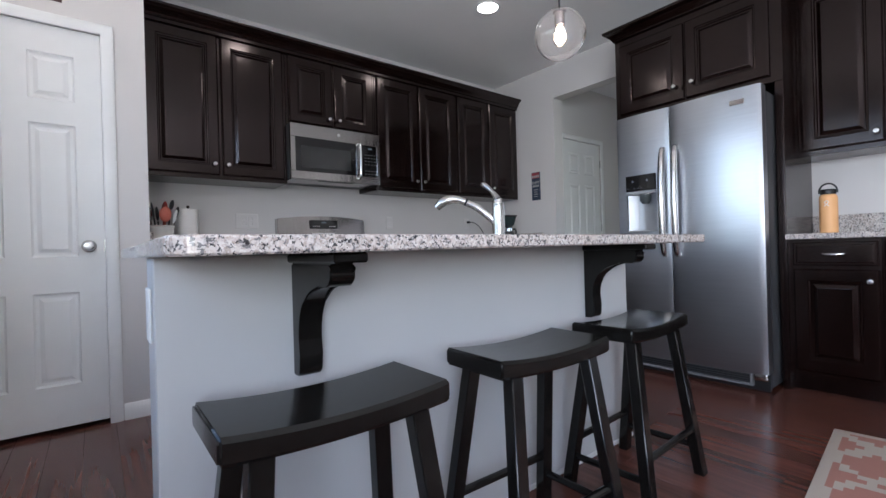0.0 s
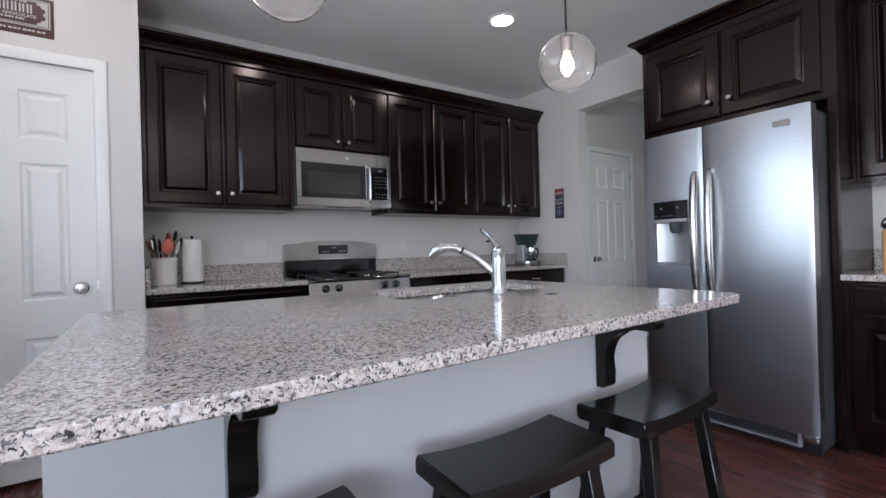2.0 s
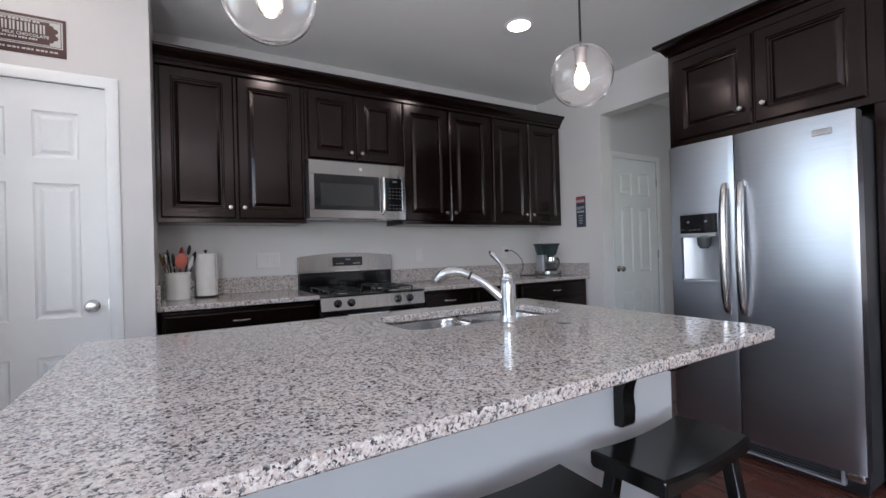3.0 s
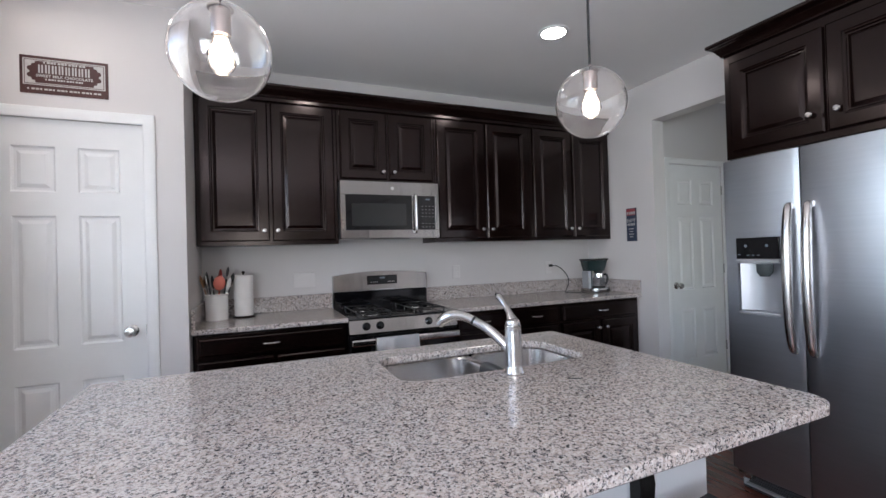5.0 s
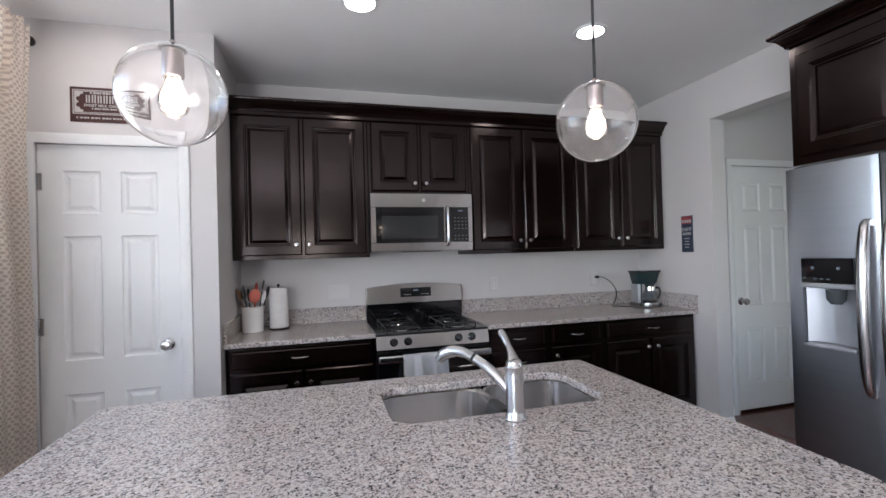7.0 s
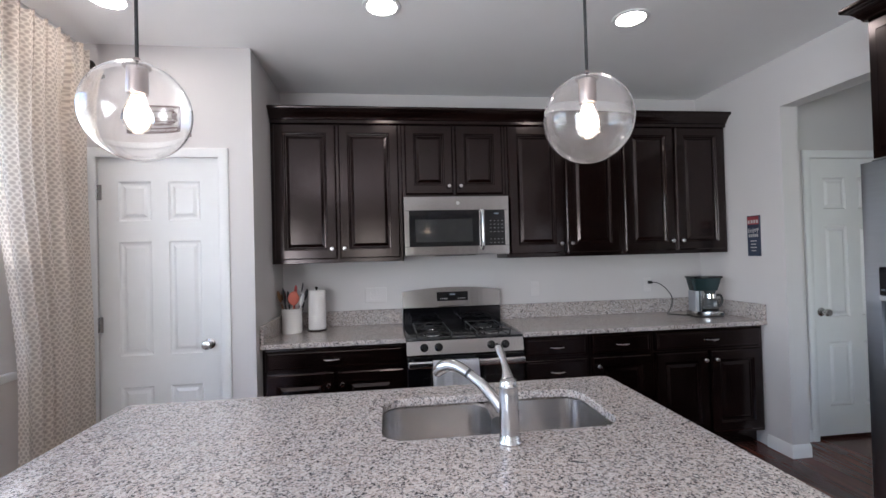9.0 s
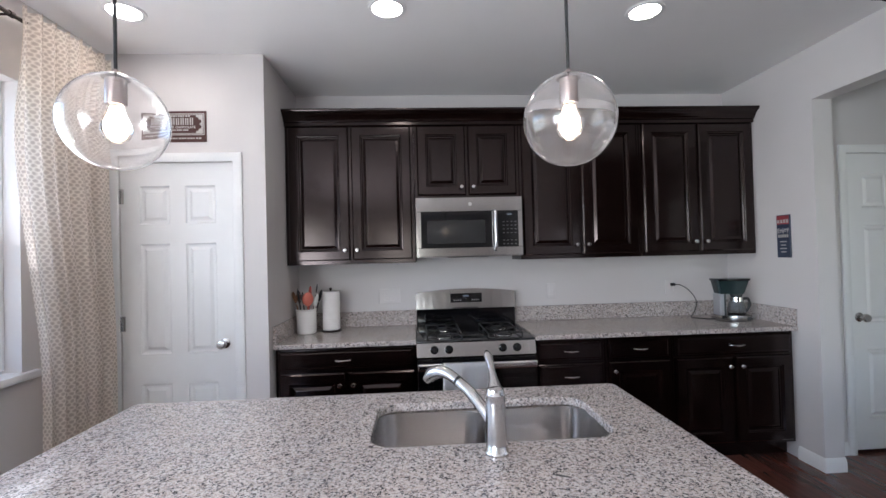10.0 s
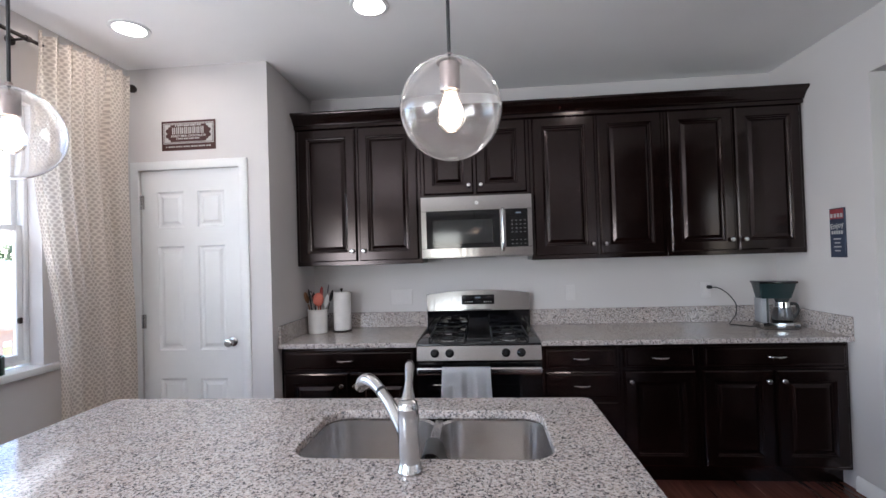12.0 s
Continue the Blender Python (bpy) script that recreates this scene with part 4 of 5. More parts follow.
for y0, y1, z0, z1 in ((FY0 + 0.085, FY1 - 0.03, 0.028, 0.038), (FY0 + 0.085, FY1 - 0.03, 0.094, 0.104), (FY0 + 0.085, FY0 + 0.100, 0.038, 0.094), (FY1 - 0.045, FY1 - 0.03, 0.038, 0.094)):
    box(FX + 0.030, FX + 0.0595, y0, y1, FLOOR + z0, FLOOR + z1, 0.002, bm=bm)
part("kick_grille", bm, SILVER, fridge, "grey steel grille frame")
for i in range(4):
    part("grille_slat", box(FX + 0.046, FX + 0.0595, FY0 + 0.1005, FY1 - 0.0455, FLOOR + 0.042 + i * 0.013, FLOOR + 0.047 + i * 0.013), GREY_SIDE, fridge)
for y in (FY0 + 0.045, FY1 - 0.045):
    part("bottom_hinge", box(FX + 0.018, FX + 0.0595, y - 0.034, y + 0.034, FLOOR + 0.066, FLOOR + 0.108, 0.008, 2), NICKEL, fridge)
    part("hinge_cover", box(FX + 0.03, FX + 0.13, y - 0.03, y + 0.03, FT - 0.019, FT + 0.012, 0.005), GREY_SIDE, fridge)
part("badge", box(FX - 0.0165, FX - 0.008, 0.845, 0.92, 1.655, 1.685, 0.002), CHROME, fridge, "small plain metal maker's badge")

EAST_RUN = "cabinets on the fridge wall"
TOE = 0.105
turn = lambda x, y, z: pose(x, y, z, 0, 0, -90)
FC, FL, FR, FZ = 3.075, 1.742, 0.722, 1.797
FH = 2.388 - FZ
cabinet("fridge_cabinet", turn(FC, FL, FZ), FL - FR, EAST - 0.003 - FC, FH, [("door", 0.039, 0.485, 0.036, 0.540, "knob", 0.433, 0.130), ("door", 0.500, 0.960, 0.036, 0.540, "knob", 0.546, 0.130)], "dark espresso two-door cabinet above the refrigerator", group=EAST_RUN)
solo("tall_end_panel", box(FC, EAST - 0.003, FR, FR + 0.040, FLOOR, FZ - 0.0005, 0.002), ESPRESSO, "tall dark espresso panel beside the refrigerator", "cabinet panel", (FC, FR + 0.02, FLOOR))
bm = sweep([(EAST - 0.004, FL + 0.001), (FC - 0.012, FL + 0.001), (FC - 0.012, FR - 0.001), (3.30, FR - 0.001)], CROWN)
bm.transform(Matrix.Translation((0, 0, 2.389)))
box(FC - 0.010, EAST - 0.004, FR + 0.001, FL - 0.001, 2.389, 2.45, bm=bm)
solo("crown_moulding", bm, ESPRESSO, "dark espresso crown moulding over the fridge cabinet", "moulding", (FC, 1.2, 2.389))

EF, ED = 3.070, EAST - 0.003 - 3.070
yy = FR - 0.001
for i in range(3):
    w = 0.385
    if i % 2 == 0:
        fr = [("drawer", 0.028, w - 0.010, DR0, DR1, "pull", w / 2 + 0.01, (DR0 + DR1) / 2), ("door", 0.028, w - 0.010, 0.125, DT, "knob", w - 0.040, DT - 0.06)]
    else:
        fr = [("drawer", 0.010, w - 0.028, DR0, DR1, "pull", w / 2, (DR0 + DR1) / 2), ("door", 0.010, w - 0.028, 0.125, DT, "knob", 0.04, DT - 0.06)]
    cabinet("base_cabinet", turn(EF, yy, FLOOR), w, ED, BH, fr, "dark espresso base cabinet with a drawer over a door", toe=TOE, group=EAST_RUN)
    f2 = [("door", 0.018, w - 0.008, 0.03, 0.985, "knob", w - 0.04, 0.085)] if i % 2 == 0 else [("door", 0.008, w - 0.018, 0.03, 0.985, "knob", 0.035, 0.085)]
    cabinet("upper_cabinet", turn(3.345, yy, 1.375), w, EAST - 0.003 - 3.345, 1.012, f2, "dark espresso upper cabinet beside the refrigerator", group=EAST_RUN)
    yy -= w + 0.001
t = thing("worktop", (EF, 0.1, CH), "speckled white and grey granite worktop beside the refrigerator", "worktop")
part("slab", counter(rrect(3.030, EAST - 0.003, yy, FR - 0.001, 0.004, 2), CH + 0.0005, CT), GRANITE, t, angle=6)
part("upstand", box(EAST - 0.024, EAST - 0.003, yy, FR - 0.001, CT + 0.0005, 1.028, 0.002), GRANITE, t)

# ---- range ----
RX0, RX1, RF, RT = 1.103, 1.861, 2.885, 0.905
rng = thing("gas_range", (1.48, 3.2, FLOOR), "stainless gas range with black cooktop and oven door", "range")
part("body", box(RX0, RX1, RF + 0.045, 3.535, FLOOR, RT - 0.02, 0.003), BLACK, rng)
bm = loft([[(x, RF + 0.004, 0.806), (x, RF + 0.044, 0.800), (x, RF + 0.044, 0.892), (x, RF + 0.024, 0.892)] for x in (RX0, RX1)])
bmesh.ops.bevel(bm, geom=bm.edges[:], offset=0.003, segments=2, affect="EDGES")
front = part("control_front", bm, GUARD, rng, "brushed steel knob panel")
for x in (1.214, 1.306, 1.648, 1.740):
    bm = lathe([(0, 0), (0.026, 0), (0.026, 0.006), (0.020, 0.009), (0.0185, 0.024), (0.014, 0.028), (0, 0.028)], (x, RF + 0.012, 0.850), 24, m=pose(0, 0, 0, 78))
    box(-0.005, 0.005, -0.019, 0.019, 0.018, 0.036, 0.002, bm=bm, m=Matrix.Translation((x, RF + 0.012, 0.850)) @ pose(0, 0, 0, 78))
    part("knob", bm, BLACK, front, "round black gas knob")
oven = part("oven_door", box(RX0 + 0.003, RX1 - 0.003, RF + 0.006, RF + 0.044, FLOOR + 0.19, 0.795, 0.004), BLACK, rng, "black oven door")
part("oven_window", box(RX0 + 0.10, RX1 - 0.10, RF + 0.003, RF + 0.0065, 0.38, 0.66, 0.001), DARKGLASS, oven)
bm = box(RX0 + 0.004, RX1 - 0.004, RF - 0.052, RF - 0.028, 0.731, 0.777, 0.0115, 5)
for x in (RX0 + 0.03, RX1 - 0.03):
    box(x - 0.014, x + 0.014, RF - 0.032, RF + 0.008, 0.742, 0.766, 0.003, bm=bm)
part("handle", bm, SATIN, oven, "brushed steel towel-bar handle")
part("drawer", box(RX0 + 0.003, RX1 - 0.003, RF + 0.006, RF + 0.044, FLOOR + 0.03, FLOOR + 0.184, 0.004), BLACK, rng)
top_bm = box(RX0, RX1, RF + 0.020, 3.50, RT - 0.014, RT, 0.004, 2)
cook = part("cooktop", top_bm, BLACK, rng, "glossy black cooktop")
for cx in (1.285, 1.680):
    for cy in (3.05, 3.30):
        b = lathe([(0, 0), (0.048, 0), (0.045, 0.008), (0.036, 0.010), (0.036, 0.017), (0.0, 0.019)], (cx, cy, RT), 24)
        part("burner", b, IRON, cook, "round iron burner cap")
        lathe_ring = lathe([(0.050, 0), (0.066, 0.0), (0.064, 0.003), (0.050, 0.004)], (cx, cy, RT), 24)
        part("burner_ring", lathe_ring, CHROME, cook)
    g = bmesh.new()
    x0, x1, y0, y1, z = cx - 0.112, cx + 0.112, 2.965, 3.405, RT + 0.025
    for a, b in (((x0, y0), (x1, y0)), ((x0, y1), (x1, y1)), ((x0, y0), (x0, y1)), ((x1, y0), (x1, y1)), ((x0, (y0 + y1) / 2), (x1, (y0 + y1) / 2))):
        tube([(a[0], a[1], z), (b[0], b[1], z)], 0.0042, 8, g)
    for cy in (3.05, 3.30):
        for k in range(4):
            a = radians(45 + 90 * k)
            dx, dy = (x1 - x0) / 2 * (1 if math.cos(a) > 0 else -1), 0.11 * (1 if math.sin(a) > 0 else -1)
            tube(smooth_path([(cx + dx * 0.22, cy + dy * 0.22, z + 0.002), (cx + dx * 0.6, cy + dy * 0.6, z + 0.004), (cx + dx, cy + dy * 0.95, z)], 3), 0.0042, 6, g)
    for px in (x0, x1):
        for py in (y0, y1, (y0 + y1) / 2):
            tube([(px, py, RT), (px, py, z)], 0.0055, 8, g)
    part("grate", g, IRON, cook, "black cast-iron pan grate")
part("backguard_base", box(RX0 + 0.002, RX1 - 0.002, 3.478, 3.534, RT - 0.01, 1.035, 0.004), BLACK, rng)
bm = bmesh.new()
arch = [(RX0 - 0.002 + (RX1 - RX0 + 0.004) * i / 20, 1.158 + 0.028 * math.sin(math.pi * i / 20) ** 0.8) for i in range(21)]
pts = [(RX1 + 0.002, 1.038), *[(x, z) for x, z in arch[::-1]], (RX0 - 0.002, 1.038)]
loft([[(x, 3.470 + 0.012 * (z - 1.04) / 0.12, z) for x, z in pts], [(x, 3.534, z) for x, z in pts]], bm=bm)
bmesh.ops.bevel(bm, geom=[e for e in bm.edges if abs(e.verts[0].co.y - e.verts[1].co.y) < 0.02], offset=0.005, segments=2, affect="EDGES")
guard = part("backguard", bm, GUARD, rng, "brushed steel arched control back")
part("display", box(1.364, 1.604, 3.466, 3.474, 1.083, 1.152, 0.002), DARKGLASS, guard, "black oven clock display")
part("clock_digits", box(1.462, 1.503, 3.4645, 3.4662, 1.127, 1.138), DIGITS, guard)
for i in range(4):
    for x in (1.388, 1.526):
        part("button", box(x + i * 0.016, x + 0.008 + i * 0.016, 3.4645, 3.4662, 1.098, 1.104), SIGN_SILVER, guard)
part("vent_slot", box(1.375, 1.575, 3.466, 3.474, 1.040, 1.046), CHROME, guard)

# ---- microwave ----
MX0, MX1, MF, MZ0, MZ1 = 1.117, 1.863, 3.172, 1.437, 1.846
mw = thing("microwave", (1.49, 3.35, MZ0), "stainless over-range microwave with a black glass door", "microwave")
part("case", box(MX0 + 0.002, MX1 - 0.002, MF + 0.03, NORTH - 0.004, MZ0 + 0.004, MZ1, 0.003), GREY_SIDE, mw)
DX = 1.672
face = bmesh.new()
for x0, x1, z0, z1 in ((MX0, MX1, MZ1 - 0.098, MZ1), (MX0, MX1, MZ0, MZ0 + 0.058), (MX0, MX0 + 0.036, MZ0 + 0.058, MZ1 - 0.098), (MX1 - 0.030, MX1, MZ0 + 0.058, MZ1 - 0.098), (1.648, 1.688, MZ0 + 0.058, MZ1 - 0.098)):
    box(x0, x1, MF, MF + 0.030, z0, z1, 0.0015, bm=face)
part("front_frame", face, GUARD, mw, "brushed steel front")
door = part("door_glass", box(MX0 + 0.036, 1.648, MF + 0.002, MF + 0.03, MZ0 + 0.058, MZ1 - 0.098), DARKGLASS, mw, "black glass door")
part("window_screen", box(MX0 + 0.078, 1.600, MF + 0.0008, MF + 0.003, MZ0 + 0.088, MZ1 - 0.160, 0.0005), GREYGLASS, door)
part("handle", tube(smooth_path([(1.667, MF, 1.475), (1.667, MF - 0.030, 1.49), (1.667, MF - 0.038, 1.62), (1.667, MF - 0.030, 1.735), (1.667, MF, 1.75)], 5), 0.0105, 12), CHROME, door, "upright polished handle")
pad = part("keypad", box(1.688, MX1 - 0.030, MF + 0.002, MF + 0.03, MZ0 + 0.058, MZ1 - 0.098), BLACK, mw, "black keypad panel")
part("clock_digits", box(1.755, 1.790, MF + 0.0012, MF + 0.003, 1.717, 1.727), DIGITS, pad)
for r in range(7):
    for c in range(4):
        if r == 2:
            continue
        part("key", box(1.724 + c * 0.028, 1.736 + c * 0.028, MF + 0.0012, MF + 0.003, 1.512 + r * 0.026, 1.517 + r * 0.026), GREY_SOFT, pad)
part("maker_badge", lathe([(0, 0), (0.013, 0), (0.013, 0.002), (0, 0.002)], (1.497, MF + 0.0005, MZ1 - 0.048), 20, m=pose(0, 0, 0, 90)), CHROME, mw, "round plain metal badge")
part("vent_grille", box(1.33, 1.62, MF + 0.006, MF + 0.03, MZ0 - 0.010, MZ0 - 0.0005, 0.002), RUBBER, mw)
part("bottom_lip", box(MX0 + 0.002, MX1 - 0.002, MF + 0.004, MF + 0.20, MZ0 - 0.006, MZ0 + 0.003, 0.002), STEEL_H, mw)

# ---- sink and tap ----
sink = thing("sink", (1.33, 1.53, 0.69), "brushed steel undermount double-bowl sink", "sink")
sx0, sx1, sy0, sy1 = SINK


def bowl(x0, x1, y0, y1, lip, depth):
    loops = []
    for inset, z, r in ((-0.006, lip, 0.080), (0.0, lip - 0.006, 0.075), (0.010, CH - depth + 0.05, 0.07), (0.022, CH - depth + 0.014, 0.06), (0.045, CH - depth, 0.045)):
        loops.append([(x, y, z) for x, y in rrect(x0 + inset, x1 - inset, y0 + inset, y1 - inset, min(r, 0.075), 8)])
    return loft(loops, False, True)


div = 1.352
for x0, x1 in ((sx0 - 0.008, div - 0.012), (div + 0.012, sx1 + 0.008)):
    b = part("bowl", bowl(x0, x1, sy0 - 0.008, sy1 + 0.008, CH - 0.001, 0.205), SINKSTEEL, sink)
    part("drain", lathe([(0, 0), (0.040, 0), (0.043, 0.003), (0.038, 0.004), (0.030, 0.001), (0, 0.001)], ((x0 + x1) / 2, 1.60, CH - 0.2045), 24), CHROME, b)
part("divider", box(div - 0.016, div + 0.016, sy0 - 0.006, sy1 + 0.006, CH - 0.055, CH - 0.0012, 0.005, 3), SINKSTEEL, sink)
prof = smooth_path([(div - 0.026, 0, CH - 0.085), (div - 0.027, 0, CH - 0.020), (div - 0.020, 0, CH + 0.004), (div, 0, CH + 0.010), (div + 0.022, 0, CH + 0.002), (div + 0.034, 0, CH - 0.035), (div + 0.052, 0, CH - 0.085), (div + 0.064, 0, CH - 0.140)], 5)
bm = bmesh.new()
loft([[(q.x, y, q.z) for q in prof] for y in np.linspace(1.420, 1.530, 5)], False, False, bm, closed=False)
bmesh.ops.solidify(bm, geom=bm.faces[:], thickness=0.007)
solo("sink_caddy", bm, GREY_SOFT, "soft grey rubber saddle draped over the sink divider", "sponge holder", (div, 1.475, CH), angle=60)
solo("sponge", box(1.43, 1.51, 1.344, 1.386, CH - 0.06, CH + 0.012, 0.010, 2), CLOTH, "pale scouring sponge stuck to the sink wall", "sponge", (1.47, 1.365, CH - 0.06))

sliver = tube(smooth_path([(1.428, 1.146, CT + 0.0015), (1.444, 1.141, CT + 0.0017), (1.462, 1.131, CT + 0.0016), (1.473, 1.127, CT + 0.0015)], 4), spread([0.0008, 0.0024, 0.0022, 0.0007], 13), 8, flat=(0.6, 1))
solo("dark_sliver", sliver, RUBBER, "small dark sliver lying on the island granite", "scrap", (1.45, 1.137, CT))

FB = Vector((1.320, 1.276, CT))
tap = thing("faucet", FB, "brushed nickel pull-out kitchen faucet with a tall lever", "faucet")
part("column", lathe([(0, 0), (0.031, 0), (0.032, 0.006), (0.029, 0.012), (0.0285, 0.018), (0.0265, 0.022), (0.0255, 0.030), (0.0275, 0.060), (0.0265, 0.135), (0.0255, 0.150), (0.0265, 0.153), (0.0265, 0.157), (0.0240, 0.160), (0.0225, 0.172), (0.012, 0.182), (0, 0.184)], FB, 36), NICKEL, tap)
d = Vector((1.142 - 1.320, 1.474 - 1.276, 0)).normalized()
neck = smooth_path([FB + d * k + Vector((0, 0, z)) for k, z in ((0.0, 0.066), (0.042, 0.106), (0.088, 0.143), (0.132, 0.166))], 6)
part("neck", tube(neck, spread([0.017, 0.0165, 0.0155, 0.0145], len(neck)), 18), NICKEL, tap)
ringpts = [FB + d * k + Vector((0, 0, z)) for k, z in ((0.131, 0.1656), (0.138, 0.1690))]
part("rubber_ring", tube(ringpts, 0.0156, 18), RUBBER, tap, "thin black rubber ring")
head = smooth_path([FB + d * k + Vector((0, 0, z)) for k, z in ((0.138, 0.1690), (0.172, 0.181), (0.206, 0.183), (0.238, 0.172), (0.264, 0.150))], 6)
part("spray_head", tube(head, spread([0.0148, 0.0158, 0.0178, 0.0205, 0.0205, 0.0150], len(head)), 18), NICKEL, tap, "pull-out spray head")
lever = smooth_path([FB + Vector((0, 0.002, 0.172)), FB + Vector((-0.001, 0.018, 0.196)), FB + Vector((-0.003, 0.045, 0.222)), FB + Vector((-0.005, 0.070, 0.240)), FB + Vector((-0.006, 0.092, 0.250))], 6)
part("lever", tube(lever, spread([0.021, 0.014, 0.0100, 0.0125, 0.0140, 0.007], len(lever)), 14, flat=(1, 0.85)), NICKEL, tap)


# ---- pendant lamps and downlights ----
def pendant(x, y, z):
    p = thing("pendant_lamp", (x, y, z), "clear glass globe pendant lamp with a lit filament bulb", "pendant lamp", "globe pendants over the island")
    R = 0.0995
    angles = [radians(a) for a in range(-90, 79, 4)]
    outer = [(R * math.cos(a), R * math.sin(a)) for a in angles]
    inner = [((R - 0.0022) * math.cos(a), (R - 0.0022) * math.sin(a)) for a in angles]
    outer[0], inner[0] = (0, -R), (0, -R + 0.0022)
    g = part("globe", lathe(outer + inner[::-1], (x, y, z), 48), GLOBE, p, "clear glass globe", angle=60)
    g.visible_shadow = False
    zt = z + R * math.sin(radians(76))
    part("cap", lathe([(0, -0.004), (0.026, -0.004), (0.026, 0.0), (0.020, 0.004), (0.008, 0.007), (0.006, 0.014), (0, 0.015)], (x, y, zt), 28), SOCKET, p)
    part("socket", lathe([(0, -0.060), (0.019, -0.060), (0.020, -0.056), (0.020, -0.006), (0.0, -0.004)], (x, y, zt), 24), SOCKET, p)
    part("cord", tube([(x, y, zt + 0.012), (x, y, CEIL - 0.02)], 0.0036, 8), RUBBER, p)
    part("canopy", lathe([(0, -0.026), (0.010, -0.026), (0.055, -0.012), (0.062, -0.004), (0.062, -0.0005), (0, -0.0005)], (x, y, CEIL), 28), BRONZE, p)
    shape = [(0, -0.080), (0.012, -0.078), (0.023, -0.069), (0.029, -0.054), (0.027, -0.038), (0.018, -0.018), (0.0135, 0.0), (0, 0.001)]
    skin = [(max(0, r - 0.001), h + (0.001 if h < -0.06 else 0)) for r, h in shape[:-1]]
    b = part("bulb", lathe(shape + [(0, 0.0005)] + skin[::-1], (x, y, zt - 0.0605), 28), ENVELOPE, p, "clear pear-shaped bulb", angle=60)
    b.visible_shadow = False
    part("filament", lathe([(r * 0.64, -0.008 + (h + 0.008) * 0.84) for r, h in shape], (x, y, zt - 0.0635), 20), BULB, b, "glowing warm filament", angle=60)


pendant(1.461, 1.042, 1.731)
pendant(0.503, 1.056, 1.739)

for x, y in ((2.347, 2.343), (1.000, 2.330), (-0.303, 2.371)):
    c = thing("downlight", (x, y, CEIL), "lit round recessed downlight with a white trim", "downlight", "recessed ceiling lights")
    part("trim_ring", lathe([(0.074, -0.0005), (0.098, -0.0005), (0.096, -0.006), (0.078, -0.008), (0.074, -0.004)], (x, y, CEIL), 36), WHITE, c)
    part("lens", lathe([(0, -0.005), (0.0735, -0.0045), (0.0735, -0.0008), (0, -0.0008)], (x, y, CEIL), 36), CAN, c, "glowing frosted lens")

# ---- curtain ----
cur = thing("curtain", (-0.62, 2.42, FLOOR), "cream rod-pocket curtain with a small tan leaf print", "curtain")
bm = bmesh.new()
uv = bm.loops.layers.uv.new("UVMap")
N, K = 220, 44
grid, us = [], [0.0]


def bell(v, c, w):
    return math.exp(-((v - c) / w) ** 2)


for k in range(K + 1):
    f = k / K
    z = FLOOR + 0.015 + (2.605 - FLOOR - 0.015) * f
    low = min(1, max(0, (2.05 - z) / 1.25))
    low = low * low * (3 - 2 * low)
    y0, y1 = 2.150 + 0.135 * low, 2.700 + 0.050 * low
    gather = min(1, max(0, (f - 0.80) / 0.15))
    row = []
    for i in range(N + 1):
        u = i / N
        # two deep pleats that lean towards the rod, soft ripples between them
        p1, p2 = 0.60 + 0.13 * max(0, f - 0.45) / 0.55, 0.885 + 0.02 * f
        deep = 0.068 * (1 - 0.75 * gather)
        x = -0.612 + 0.012 * gather
        x -= deep * (bell(u, p1, 0.020) + 0.9 * bell(u, p2, 0.018)) + 0.050 * bell(u, 0.0, 0.030) * (1 - 0.6 * gather)
        x += deep * 0.35 * (bell(u, p1 - 0.06, 0.05) + bell(u, p2 - 0.05, 0.04))
        x -= 0.020 * max(0, u - p1) * (1 - gather)
        x += (0.010 + 0.003 * gather) * math.sin(u * 44 + 1.2 * math.sin(2.2 * f)) + (0.004 + 0.004 * gather) * math.sin(u * 91 + 3 * f)
        y = y0 + (y1 - y0) * u + 0.012 * math.sin(u * 44 + 1.6)
        row.append(bm.verts.new((x, y, z + (0.007 * math.sin(u * 44) + 0.004 * math.sin(u * 120) if k == K else 0))))
    grid.append(row)
for i in range(N):
    us.append(us[-1] + (grid[0][i + 1].co - grid[0][i].co).length)
for k in range(K):
    for i in range(N):
        f = bm.faces.new((grid[k][i], grid[k][i + 1], grid[k + 1][i + 1], grid[k + 1][i]))
        for lp, (a, b) in zip(f.loops, ((i, k), (i + 1, k), (i + 1, k + 1), (i, k + 1))):
            lp[uv].uv = (us[a], 2.57 * b / K)
part("panel", bm, CURTAIN, cur, angle=80)
rod = thing("curtain_rod", (-0.625, 2.0, 2.545), "dark bronze curtain rod with an egg-shaped finial", "curtain rod")
part("rod", tube([(-0.625, 0.85, 2.548), (-0.625, 2.735, 2.548)], 0.0095, 14), BRONZE, rod)
part("finial", lathe([(0, 0), (0.010, 0.0), (0.012, 0.008), (0.022, 0.020), (0.026, 0.036), (0.020, 0.054), (0.008, 0.066), (0, 0.068)], (-0.625, 2.733, 2.548), 20, m=pose(0, 0, 0, -90)), BRONZE, rod)
for y in (2.125, 1.0):
    b = tube([(-0.625, y, 2.548), (WEST + 0.004, y, 2.548)], 0.006, 8)
    lathe([(0, 0), (0.024, 0), (0.024, 0.006), (0, 0.008)], (WEST + 0.001, y, 2.548), 16, b, pose(0, 0, 0, 0, 90))
    lathe([(0.0098, -0.011), (0.014, -0.011), (0.014, 0.011), (0.0098, 0.011)], (-0.625, y, 2.548), 16, b, pose(0, 0, 0, 90))
    part("bracket", b, BRONZE, rod)
jar = thing("candle_jar", (-0.745, 2.055, wz0), "dark green glass candle jar on the window sill", "candle")
